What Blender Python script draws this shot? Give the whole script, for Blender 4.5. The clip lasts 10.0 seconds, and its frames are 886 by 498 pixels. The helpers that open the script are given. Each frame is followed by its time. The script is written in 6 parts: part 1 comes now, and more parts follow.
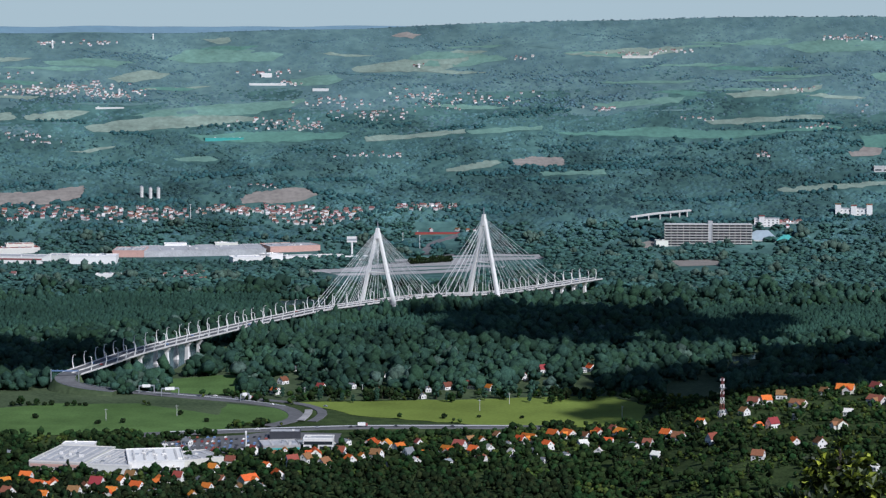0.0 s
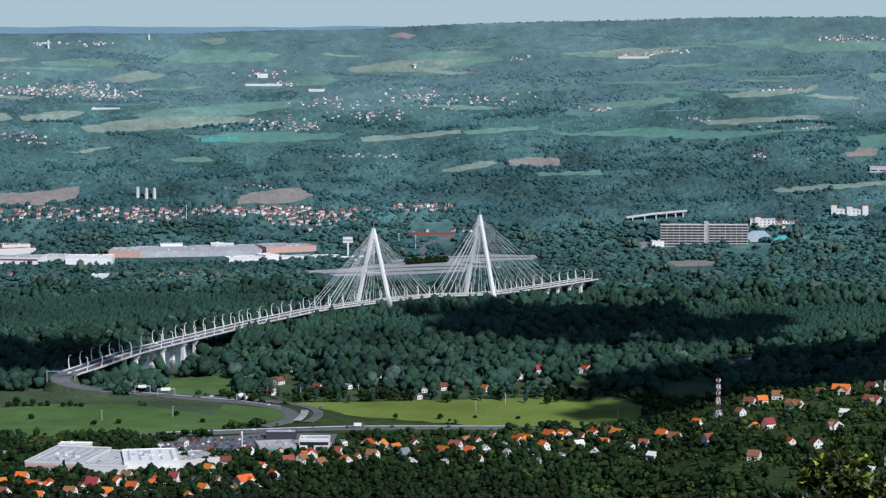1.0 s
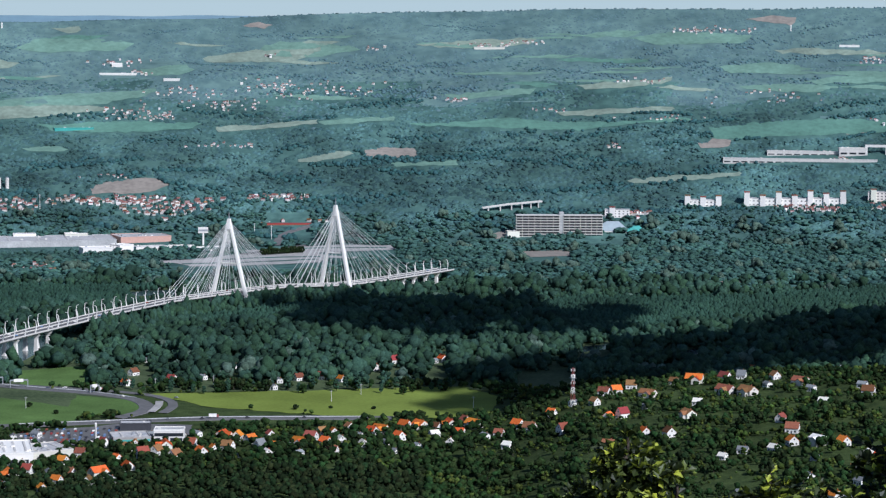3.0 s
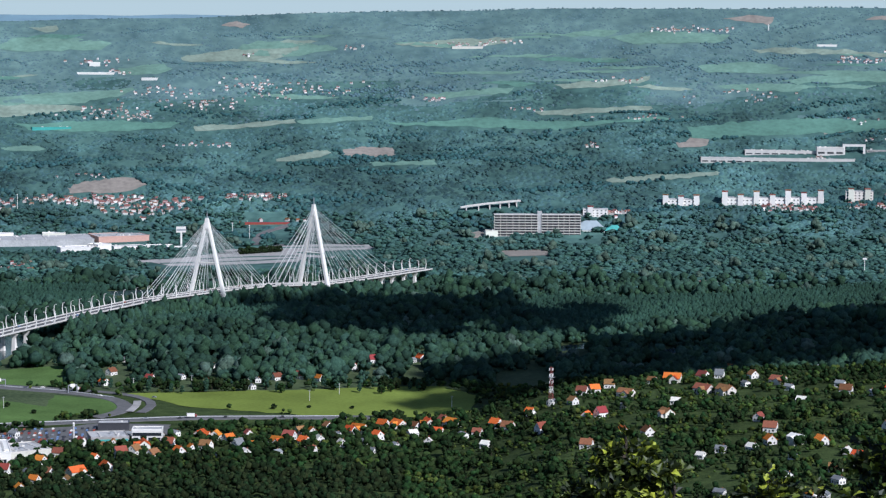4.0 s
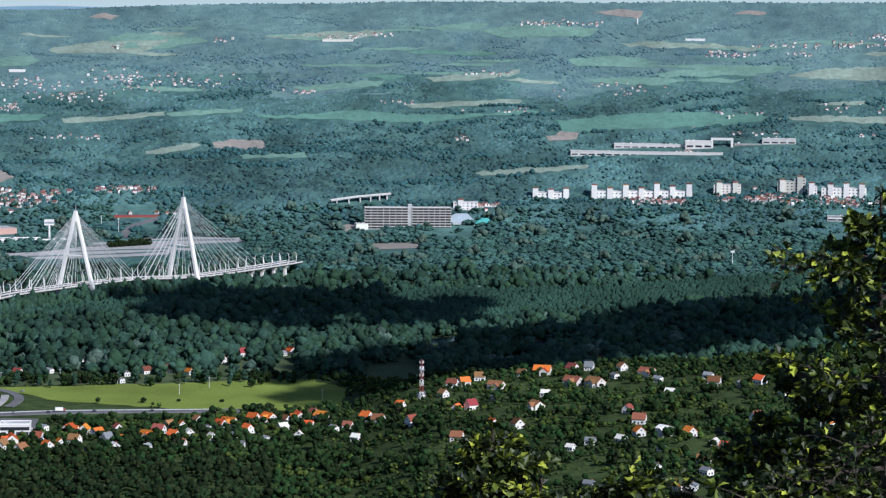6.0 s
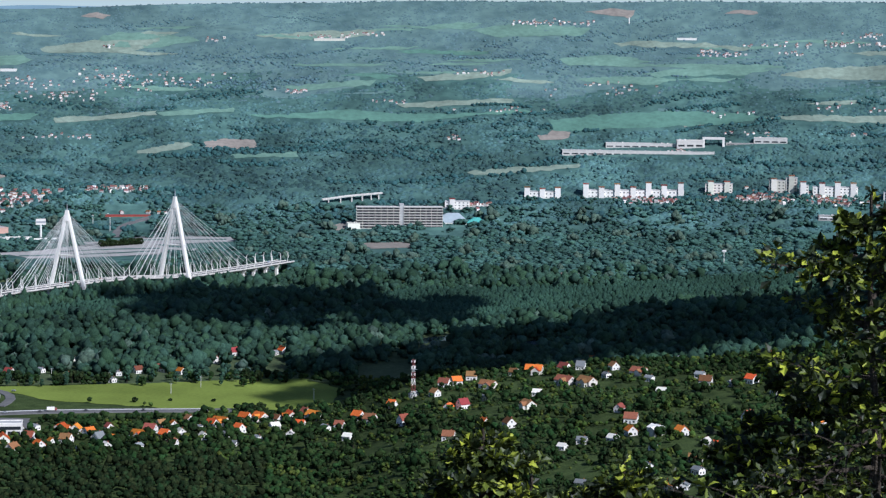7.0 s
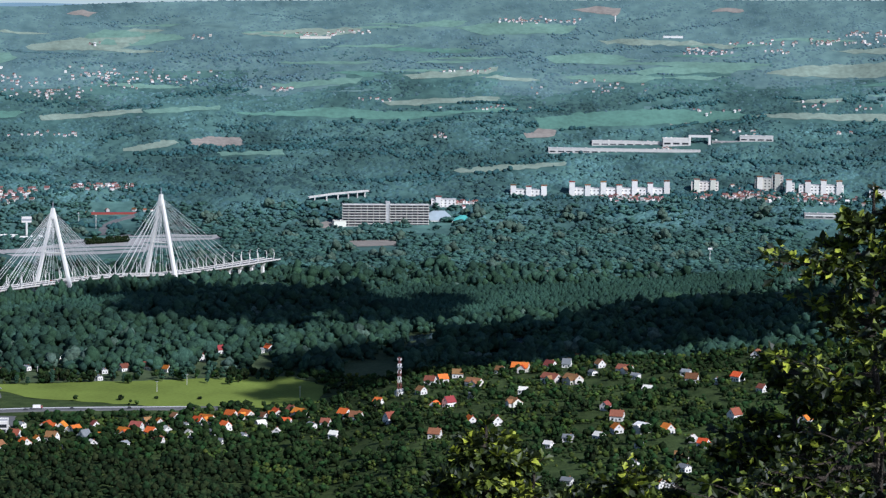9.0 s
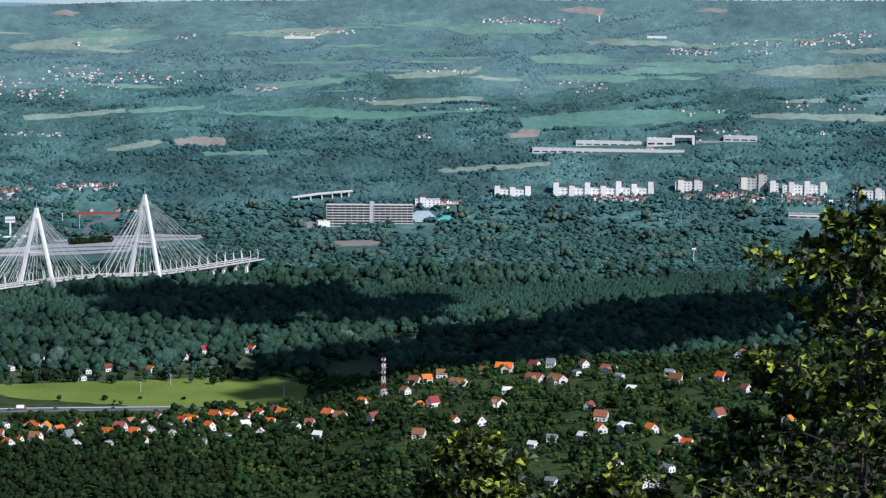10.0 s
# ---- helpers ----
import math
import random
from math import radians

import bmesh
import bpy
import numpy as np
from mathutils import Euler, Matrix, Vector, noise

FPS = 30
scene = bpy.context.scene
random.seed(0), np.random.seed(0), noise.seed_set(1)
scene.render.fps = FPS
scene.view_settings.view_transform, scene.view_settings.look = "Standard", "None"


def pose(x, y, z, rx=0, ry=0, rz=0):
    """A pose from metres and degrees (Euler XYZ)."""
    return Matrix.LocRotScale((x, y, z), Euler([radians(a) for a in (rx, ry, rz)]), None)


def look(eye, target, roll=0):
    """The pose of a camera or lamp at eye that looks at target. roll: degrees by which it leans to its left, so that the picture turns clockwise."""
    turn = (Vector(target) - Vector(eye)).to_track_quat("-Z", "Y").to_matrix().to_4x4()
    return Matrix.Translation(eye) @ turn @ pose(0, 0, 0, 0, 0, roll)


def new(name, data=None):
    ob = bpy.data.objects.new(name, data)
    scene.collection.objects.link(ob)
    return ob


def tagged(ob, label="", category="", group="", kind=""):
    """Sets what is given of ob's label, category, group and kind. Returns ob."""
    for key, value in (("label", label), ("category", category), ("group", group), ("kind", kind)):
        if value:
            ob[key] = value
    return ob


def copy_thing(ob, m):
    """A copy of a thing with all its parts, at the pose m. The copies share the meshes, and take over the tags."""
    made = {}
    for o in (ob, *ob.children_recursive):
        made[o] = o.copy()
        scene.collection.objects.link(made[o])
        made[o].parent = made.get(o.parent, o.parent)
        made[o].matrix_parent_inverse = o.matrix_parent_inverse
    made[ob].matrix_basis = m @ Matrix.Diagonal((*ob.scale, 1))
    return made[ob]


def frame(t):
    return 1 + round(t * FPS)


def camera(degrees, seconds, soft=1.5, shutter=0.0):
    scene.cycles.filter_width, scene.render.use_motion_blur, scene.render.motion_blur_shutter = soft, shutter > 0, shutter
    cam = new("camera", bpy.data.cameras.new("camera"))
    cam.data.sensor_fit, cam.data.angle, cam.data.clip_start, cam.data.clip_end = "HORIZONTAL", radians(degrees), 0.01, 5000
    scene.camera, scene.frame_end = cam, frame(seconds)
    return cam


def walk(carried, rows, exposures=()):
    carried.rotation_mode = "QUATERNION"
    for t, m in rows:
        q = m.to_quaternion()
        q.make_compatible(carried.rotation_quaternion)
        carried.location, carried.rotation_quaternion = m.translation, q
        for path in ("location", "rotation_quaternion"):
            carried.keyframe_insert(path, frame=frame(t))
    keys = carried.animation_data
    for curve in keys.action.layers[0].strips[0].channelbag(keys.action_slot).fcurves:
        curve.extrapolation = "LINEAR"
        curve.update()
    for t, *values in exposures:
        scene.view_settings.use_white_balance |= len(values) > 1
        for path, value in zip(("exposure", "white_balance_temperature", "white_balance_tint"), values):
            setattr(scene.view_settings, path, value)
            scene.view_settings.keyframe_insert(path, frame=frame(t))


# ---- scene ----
# The lens and the way of the hand-held camera, which pans over the valley from a lookout.
cam = camera(20.21, 10.0, soft=1.3)
EYE = 375.0
# seconds, sideways metres, yaw, pitch, roll
ROWS = [
    (0.0, -0.432, 0.005, -5.404, -0.01),
    (0.5, -0.436, -0.036, -5.394, 0.0),
    (1.0, -0.445, -0.088, -5.393, -0.01),
    (1.5, -0.455, -0.928, -5.489, -0.166),
    (2.0, -0.205, -1.641, -5.498, -0.15),
    (2.5, 0.091, -2.770, -5.588, -0.30),
    (2.7, 0.091, -3.170, -5.600, -0.33),
    (3.8, -0.068, -3.680, -5.614, -0.37),
    (4.0, -0.091, -3.924, -5.617, -0.38),
    (4.5, 0.0, -4.240, -5.620, -0.407),
    (5.0, 0.0, -5.366, -5.710, -0.528),
    (5.5, -0.036, -6.266, -5.744, -0.62),
    (6.0, -0.064, -6.925, -5.753, -0.66),
    (6.2, -0.064, -7.096, -5.757, -0.665),
    (6.65, -0.060, -7.225, -5.765, -0.67),
    (7.3, -0.048, -6.925, -5.768, -0.665),
    (7.5, -0.045, -6.804, -5.769, -0.66),
    (8.0, -0.023, -6.604, -5.760, -0.63),
    (8.5, -0.036, -6.514, -5.732, -0.63),
    (9.0, -0.191, -7.441, -5.812, -0.71),
    (9.5, -0.195, -7.812, -5.807, -0.75),
    (10.0, -0.195, -7.811, -5.806, -0.745),
]
walk(cam, [(t, pose(x, 0, EYE, 90 + pitch, 0, yaw) @ pose(0, 0, 0, 0, 0, -roll)) for t, x, yaw, pitch, roll in ROWS],
     exposures=[(0.0, -0.14, 5130, 18), (2.0, -0.01, 5130, 18), (4.0, 0.10, 5130, 18), (6.0, 0.17, 5130, 18), (8.0, 0.13, 5130, 18), (10.0, 0.13, 5130, 18)])

# ---- sky and sun: a clear afternoon, the sun behind the viewer's right shoulder ----
SUN_EL, SUN_AZ = 38.0, 143.0
world = bpy.data.worlds.new("sky")
scene.world = world
world.use_nodes = True
wn = world.node_tree.nodes
sky = wn.new("ShaderNodeTexSky")
sky.sky_type = "NISHITA"
sky.sun_disc = False
sky.sun_elevation = radians(SUN_EL)
sky.sun_rotation = radians(SUN_AZ)
# the sky's own horizon lies below the hills, as from a high place
tilt = wn.new("ShaderNodeVectorMath")
tilt.inputs[1].default_value = (0, 0, 0.05)
world.node_tree.links.new(wn.new("ShaderNodeTexCoord").outputs["Generated"], tilt.inputs[0])
world.node_tree.links.new(tilt.outputs[0], sky.inputs["Vector"])
world.node_tree.links.new(sky.outputs[0], wn["Background"].inputs[0])
wn["Background"].inputs[1].default_value = 0.060
TO_SUN = Vector((math.sin(radians(SUN_AZ)) * math.cos(radians(SUN_EL)), math.cos(radians(SUN_AZ)) * math.cos(radians(SUN_EL)), math.sin(radians(SUN_EL))))
sun = new("sun", bpy.data.lights.new("sun", "SUN"))
sun.data.energy, sun.data.angle, sun.data.color = 4.2, radians(0.9), (1.0, 0.925, 0.77)
sun.matrix_world = look((600, -600, 1500), Vector((600, -600, 1500)) - TO_SUN)
tagged(sun, kind="structure")


# ---- materials ----
def mat(name, base, rough=0.85, var=0.25, scale=0.3, bump=0.0, per="", spread=0.3, hue=0.03, metal=0.0, second=None, fine=4.0, broad=0.0):
    """A surface with grain at two scales; per: 'object' or 'island' gives each piece its own shade; broad: unevenness over a hundred metres and more."""
    m = bpy.data.materials.new(name)
    m.use_nodes = True
    nt = m.node_tree
    N, L = nt.nodes, nt.links
    bsdf = N["Principled BSDF"]
    bsdf.inputs["Roughness"].default_value = rough
    bsdf.inputs["Metallic"].default_value = metal
    if rough >= 0.85:
        bsdf.inputs["Specular IOR Level"].default_value = 0.06
    co = N.new("ShaderNodeTexCoord")
    big, small = N.new("ShaderNodeTexNoise"), N.new("ShaderNodeTexNoise")
    big.inputs["Scale"].default_value, small.inputs["Scale"].default_value = scale, scale * fine
    big.inputs["Detail"].default_value = small.inputs["Detail"].default_value = 4
    for n in (big, small):
        L.new(co.outputs["Object"], n.inputs["Vector"])
    mixn = N.new("ShaderNodeMix")
    L.new(big.outputs["Fac"], mixn.inputs[2])
    L.new(small.outputs["Fac"], mixn.inputs[3])
    mixn.inputs[0].default_value = 0.5
    ramp = N.new("ShaderNodeValToRGB")
    a, b = ramp.color_ramp.elements
    a.position, b.position = 0.32, 0.68
    dark = [c * (1 - var) for c in base]
    light = second or [min(1, c * (1 + var)) for c in base]
    a.color, b.color = (*dark, 1), (*light, 1)
    L.new(mixn.outputs[0], ramp.inputs[0])
    out = ramp.outputs[0]
    if broad:
        wide = N.new("ShaderNodeTexNoise")
        wide.inputs["Scale"].default_value, wide.inputs["Detail"].default_value = 0.007, 3
        L.new(co.outputs["Object"], wide.inputs["Vector"])
        span, tone = N.new("ShaderNodeMapRange"), N.new("ShaderNodeHueSaturation")
        span.inputs[1].default_value, span.inputs[2].default_value = 0.3, 0.7
        span.inputs[3].default_value, span.inputs[4].default_value = 1 - broad, 1 + broad
        L.new(wide.outputs["Fac"], span.inputs[0])
        L.new(span.outputs[0], tone.inputs["Value"])
        L.new(out, tone.inputs["Color"])
        out = tone.outputs[0]
    if per:
        if per == "island":
            r = N.new("ShaderNodeNewGeometry").outputs["Random Per Island"]
        else:
            r = N.new("ShaderNodeObjectInfo").outputs["Random"]
        hs = N.new("ShaderNodeHueSaturation")
        v, h = N.new("ShaderNodeMapRange"), N.new("ShaderNodeMapRange")
        v.inputs[3].default_value, v.inputs[4].default_value = 1 - spread, 1 + spread
        h.inputs[3].default_value, h.inputs[4].default_value = 0.5 + hue, 0.5 - hue
        w = N.new("ShaderNodeMath")
        w.operation = "FRACT"
        w2 = N.new("ShaderNodeMath")
        w2.operation = "MULTIPLY"
        w2.inputs[1].default_value = 7.31
        L.new(r, w2.inputs[0])
        L.new(w2.outputs[0], w.inputs[0])
        L.new(r, v.inputs[0])
        L.new(w.outputs[0], h.inputs[0])
        L.new(out, hs.inputs["Color"])
        L.new(v.outputs[0], hs.inputs["Value"])
        L.new(h.outputs[0], hs.inputs["Hue"])
        out = hs.outputs[0]
    L.new(out, bsdf.inputs["Base Color"])
    if bump:
        bn = N.new("ShaderNodeBump")
        bn.inputs["Strength"].default_value = bump
        bn.inputs["Distance"].default_value = 1.4 if per == "island" else 0.3
        L.new(mixn.outputs[0] if per == "island" else small.outputs["Fac"], bn.inputs["Height"])
        L.new(bn.outputs[0], bsdf.inputs["Normal"])
    return m


M = {
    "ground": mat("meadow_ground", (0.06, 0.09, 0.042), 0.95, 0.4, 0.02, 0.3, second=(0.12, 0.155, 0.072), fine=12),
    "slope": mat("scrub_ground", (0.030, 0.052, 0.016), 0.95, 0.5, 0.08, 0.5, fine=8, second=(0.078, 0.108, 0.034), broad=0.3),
    "woods": mat("leafy_woods", (0.024, 0.056, 0.038), 0.9, 0.4, 0.35, 0.7, "island", 0.30, 0.035, fine=3, second=(0.052, 0.100, 0.060), broad=0.35),
    "floodplain": mat("poplar_plantation", (0.031, 0.066, 0.044), 0.9, 0.35, 0.35, 0.5, "island", 0.16, 0.015, fine=3, broad=0.3),
    # first stage of distance haze, mixed into the green itself
    "hazed_bank_woods": mat("hazed_far_bank", (0.040, 0.094, 0.080), 0.9, 0.35, 0.2, 0.4, "island", 0.25, 0.03, fine=3, second=(0.078, 0.150, 0.118), broad=0.35),
    "orchard": mat("garden_trees", (0.014, 0.033, 0.010), 0.9, 0.6, 0.45, 0.9, "island", 0.55, 0.03, fine=3, second=(0.036, 0.066, 0.019), broad=0.3),
    # haze painted into the base colours, bluer and paler from plain to hills
    "far_woods": mat("hazed_distant_woods", (0.060, 0.128, 0.130), 0.95, 0.4, 0.03, 0.0, "island", 0.14, 0.025, fine=6, second=(0.104, 0.192, 0.172), broad=0.5),
    "hazed_far_ground": mat("hazed_distant_ground", (0.064, 0.132, 0.124), 0.95, 0.4, 0.010, 0.0, fine=6, second=(0.112, 0.205, 0.170), broad=0.3),
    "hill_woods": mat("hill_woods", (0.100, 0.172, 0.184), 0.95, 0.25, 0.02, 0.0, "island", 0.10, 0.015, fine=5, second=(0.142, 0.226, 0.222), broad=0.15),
    "hazed_hill_ground": mat("hazed_hill_ground", (0.100, 0.174, 0.182), 0.95, 0.3, 0.008, 0.0, fine=6, second=(0.170, 0.265, 0.232), broad=0.15),
    "far_wall": mat("distant_walls", (0.62, 0.58, 0.53), 0.9, 0.2, 0.1, 0.0, "island", 0.45, 0.03),
    "far_roof": mat("distant_roofs", (0.22, 0.115, 0.09), 0.9, 0.2, 0.1, 0.0, "island", 0.45, 0.03),
    "scrub": mat("bright_scrub", (0.034, 0.062, 0.014), 0.9, 0.6, 0.45, 0.9, "island", 0.5, 0.03, fine=3, second=(0.092, 0.130, 0.026), broad=0.2),
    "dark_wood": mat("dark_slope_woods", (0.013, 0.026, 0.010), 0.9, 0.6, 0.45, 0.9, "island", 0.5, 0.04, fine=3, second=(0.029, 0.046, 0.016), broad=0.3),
    # belts and ridge carry the same painted haze
    "belt": mat("hazed_far_belt", (0.044, 0.102, 0.100), 0.95, 0.3, 0.05, 0.0, "island", 0.25, 0.02),
    "hill_belt": mat("hazed_hill_belt", (0.098, 0.170, 0.182), 0.95, 0.25, 0.05, 0.0, "island", 0.12, 0.02),
    "ridge": mat("hazed_ridge", (0.185, 0.278, 0.33), 0.95, 0.12, 0.01, 0.0, fine=5),
    "willow": mat("pale_willow", (0.080, 0.120, 0.088), 0.9, 0.5, 0.35, 0.9, "island", 0.3, 0.02, fine=3),
    "meadow": mat("bright_meadow", (0.185, 0.235, 0.042), 0.95, 0.22, 0.02, 0.3, fine=14, broad=0.2),
    "crop": mat("green_crop", (0.10, 0.165, 0.045), 0.95, 0.3, 0.03, 0.3, fine=14, broad=0.25),
    # far crops and straw, paled and blued by haze put into the colour
    "pale_crop": mat("hazed_green_crop", (0.158, 0.262, 0.200), 0.95, 0.2, 0.03, 0.0, broad=0.2),
    "teal_crop": mat("hazed_blue_green_crop", (0.118, 0.228, 0.172), 0.95, 0.2, 0.03, 0.0, broad=0.2),
    "straw": mat("hazed_straw_field", (0.232, 0.288, 0.222), 0.95, 0.25, 0.03, 0.0, broad=0.2),
    "earth": mat("bare_earth", (0.27, 0.24, 0.20), 0.95, 0.25, 0.03, 0.0),
    "asphalt": mat("worn_asphalt", (0.155, 0.152, 0.146), 0.9, 0.2, 0.05, 0.0),
    "paving": mat("pale_paving", (0.40, 0.38, 0.35), 0.9, 0.25, 0.04, 0.0),
    "line": mat("road_paint", (0.7, 0.7, 0.66), 0.8, 0.1, 0.4),
    "concrete": mat("pale_concrete", (0.62, 0.59, 0.53), 0.8, 0.14, 0.15, 0.1),
    "white": mat("white_paint", (0.84, 0.80, 0.72), 0.7, 0.08, 0.4, 0.0, "object", 0.12, 0.01),
    "plaster": mat("pale_plaster", (0.72, 0.68, 0.58), 0.85, 0.1, 0.4, 0.0, "object", 0.2, 0.03),
    "steel": mat("grey_steel", (0.42, 0.43, 0.44), 0.5, 0.1, 0.4, metal=0.6),
    "cable": mat("white_cable", (0.70, 0.69, 0.65), 0.6, 0.05, 0.4),
    "red_tile": mat("orange_roof_tiles", (0.62, 0.16, 0.03), 0.85, 0.25, 0.6, 0.2, "object", 0.35, 0.02),
    "brown_tile": mat("brown_roof_tiles", (0.25, 0.105, 0.055), 0.85, 0.25, 0.6, 0.2, "object", 0.35, 0.03),
    "dark_red": mat("dark_red_roof", (0.28, 0.055, 0.035), 0.8, 0.2, 0.6, 0.2, "object", 0.2, 0.02),
    "grey_tile": mat("grey_roof_slates", (0.22, 0.23, 0.23), 0.85, 0.2, 0.6, 0.2, "object", 0.3, 0.02),
    "flat_roof": mat("grey_flat_roof", (0.48, 0.47, 0.45), 0.9, 0.25, 0.06, 0.0, fine=6),
    "glass": mat("dark_window", (0.03, 0.035, 0.04), 0.15, 0.1, 1.0),
    "bark": mat("grey_bark", (0.07, 0.058, 0.045), 0.9, 0.3, 6.0, 0.5),
    "red": mat("faded_red_paint", (0.27, 0.075, 0.065), 0.6, 0.1, 0.5),
    "orange": mat("salmon_cladding", (0.60, 0.36, 0.28), 0.8, 0.1, 0.1),
    "teal": mat("turquoise_sheet", (0.07, 0.36, 0.31), 0.6, 0.15, 0.1),
    "blue_roof": mat("pale_blue_roof", (0.34, 0.40, 0.42), 0.5, 0.1, 0.05),
    "blue": mat("pale_blue_paint", (0.16, 0.24, 0.40), 0.7, 0.15, 0.3),
    "cloud": mat("cloud_white", (0.8, 0.8, 0.8), 1.0, 0.03, 0.01),
    "dark": mat("dark_metal", (0.05, 0.05, 0.055), 0.6, 0.2, 0.4),
}


def water_mat():
    m = bpy.data.materials.new("river_water")
    m.use_nodes = True
    N, L = m.node_tree.nodes, m.node_tree.links
    b = N["Principled BSDF"]
    b.inputs["Base Color"].default_value = (0.05, 0.075, 0.075, 1)
    b.inputs["Roughness"].default_value = 0.18
    n, bp = N.new("ShaderNodeTexNoise"), N.new("ShaderNodeBump")
    n.inputs["Scale"].default_value = 0.4
    bp.inputs["Strength"].default_value = 0.15
    L.new(n.outputs["Fac"], bp.inputs["Height"])
    L.new(bp.outputs[0], b.inputs["Normal"])
    return m


M["water"] = water_mat()


# ---- building helpers ----
def mesh_of(name, bm, material):
    me = bpy.data.meshes.new(name)
    bm.to_mesh(me)
    bm.free()
    me.materials.append(M[material])
    return me


def part(name, bm, material, parent, label=""):
    ob = new(name, mesh_of(name, bm, material))
    ob.parent = parent
    return tagged(ob, label)


def thing(name, at, turn=0.0, label="", category="", group="", kind=""):
    ob = new(name)
    ob.matrix_basis = Matrix.Translation(at) @ Matrix.Rotation(turn, 4, "Z")
    return tagged(ob, label, category, group, kind)


def box(bm, x0, x1, y0, y1, z0, z1):
    v = [bm.verts.new((x, y, z)) for z in (z0, z1) for x, y in ((x0, y0), (x1, y0), (x1, y1), (x0, y1))]
    for f in ((3, 2, 1, 0), (4, 5, 6, 7), (0, 1, 5, 4), (1, 2, 6, 5), (2, 3, 7, 6), (3, 0, 4, 7)):
        bm.faces.new([v[i] for i in f])
    return bm


def boxes(*rows):
    bm = bmesh.new()
    for r in rows:
        box(bm, *r)
    return bm


def tube(bm, pts, radii, sides=6):
    """A round, tapered bar along pts."""
    rings = []
    for i, p in enumerate(pts):
        p = Vector(p)
        d = (Vector(pts[min(i + 1, len(pts) - 1)]) - Vector(pts[max(i - 1, 0)])).normalized()
        s = d.cross(Vector((0, 0, 1)) if abs(d.z) < 0.9 else Vector((1, 0, 0))).normalized()
        u = s.cross(d)
        rings.append([bm.verts.new(p + radii[i] * (s * math.cos(a) + u * math.sin(a))) for a in [2 * math.pi * k / sides for k in range(sides)]])
    for a, b in zip(rings, rings[1:]):
        for k in range(sides):
            bm.faces.new((a[k], a[(k + 1) % sides], b[(k + 1) % sides], b[k]))
    bm.faces.new(rings[0][::-1])
    bm.faces.new(rings[-1])
    return bm


# ---- the lie of the land, round the lookout at (0, 0) ----
RNG = np.random.default_rng(7)


def wave(x, y, s, k):
    """A smooth, uneven swell about s metres long, from -1 to 1."""
    x, y = x / s, y / s
    return (np.sin(1.7 * x + 0.9 * y + k) + np.sin(-1.1 * x + 1.9 * y + 2.3 * k) + np.sin(2.9 * x - 0.7 * y + 4.1 * k) * 0.6 + np.sin(0.6 * x + 3.3 * y + 1.3 * k) * 0.6) / 3.2


def ground_z(x, y):
    x, y = np.asarray(x, float), np.asarray(y, float)
    d, b = np.hypot(x, y), np.degrees(np.arctan2(x, y))
    z = np.interp(d, [0, 5, 30, 200, 800, 1300, 1750, 2050], [373.3, 372.6, 361, 300, 130, 42, 6, 0])
    crest = np.interp(b, [3.6, 5, 6.7, 10.1, 15.5, 17.5, 30, 60, 90], [0, 8, 30, 44, 64, 71, 90, 60, 0])
    lobe = np.interp(d, [700, 1300, 1750, 2130, 2260, 2420, 2520], [0, 0.55, 0.86, 1.0, 0.93, 0.2, 0.0])
    z = np.maximum(z, crest * lobe + np.where(lobe > 0, 2.5 * wave(x, y, 90, 1) * np.minimum(1, crest / 20), 0))
    # land past the river is squeezed in depth and raised to fit the view
    near_top = np.interp(b, [-12, -6, -2, 1, 4, 8, 12, 20], [337, 339, 347, 359, 366, 371, 375, 380])
    far_top = np.interp(b, [-12, -4, 0, 20], [351, 350, 350, 350]) + 2.5 * wave(x, y * 0.1, 75, 5)
    u = np.clip((d - 3930) / (4900 - 3930), 0, 1.1)
    rise = near_top * np.interp(u, [0, 0.08, 0.5, 0.75, 0.93], [0, 0.04, 0.47, 0.765, 1.0])
    rise = rise + np.where(u > 0.1, np.minimum(1, (u - 0.1) * 4) * np.clip((1.02 - u) * 4, 0.35, 1) * 7 * wave(x, y * 1.6, 130, 3), 0)
    back = np.clip((u - 0.93) / 0.055, 0, 1)
    rise = rise * (1 - back) + np.minimum(rise, far_top - 14) * back
    last = np.clip((u - 0.985) / 0.06, 0, 1)
    rise = rise * (1 - last) + far_top * last
    return np.maximum(z, np.where(u > 0, rise, 0))


def sight(bearing, drop, lift=0.0):
    """Places things to fit the camera's view: the point of the land at this bearing and this far below eye level, in
    degrees; lift: metres over the ground.
    """
    d = np.arange(40.0, 4985.0, 1.0)
    x, y = d * math.sin(radians(bearing)), d * math.cos(radians(bearing))
    under = ground_z(x, y) + lift >= EYE - d * math.tan(radians(drop))
    i = int(np.argmax(under)) if under.any() else len(d) - 1
    return Vector((x[i], y[i], float(ground_z(x[i], y[i]))))


def on_land(x, y, lift=0.0):
    return Vector((x, y, float(ground_z(x, y)) + lift))


KEEP_OFF = []     # outlines in which nothing grows, though trees may stand before them
KEEP_CLEAR = []   # outlines in which nothing tall grows


def inside(poly, x, y):
    hit = np.zeros(len(x), bool)
    n = len(poly)
    for i in range(n):
        (x1, y1), (x2, y2) = poly[i], poly[(i + 1) % n]
        c = ((y1 > y) != (y2 > y)) & (x < (x2 - x1) * (y - y1) / ((y2 - y1) or 1e-9) + x1)
        hit ^= c
    return hit


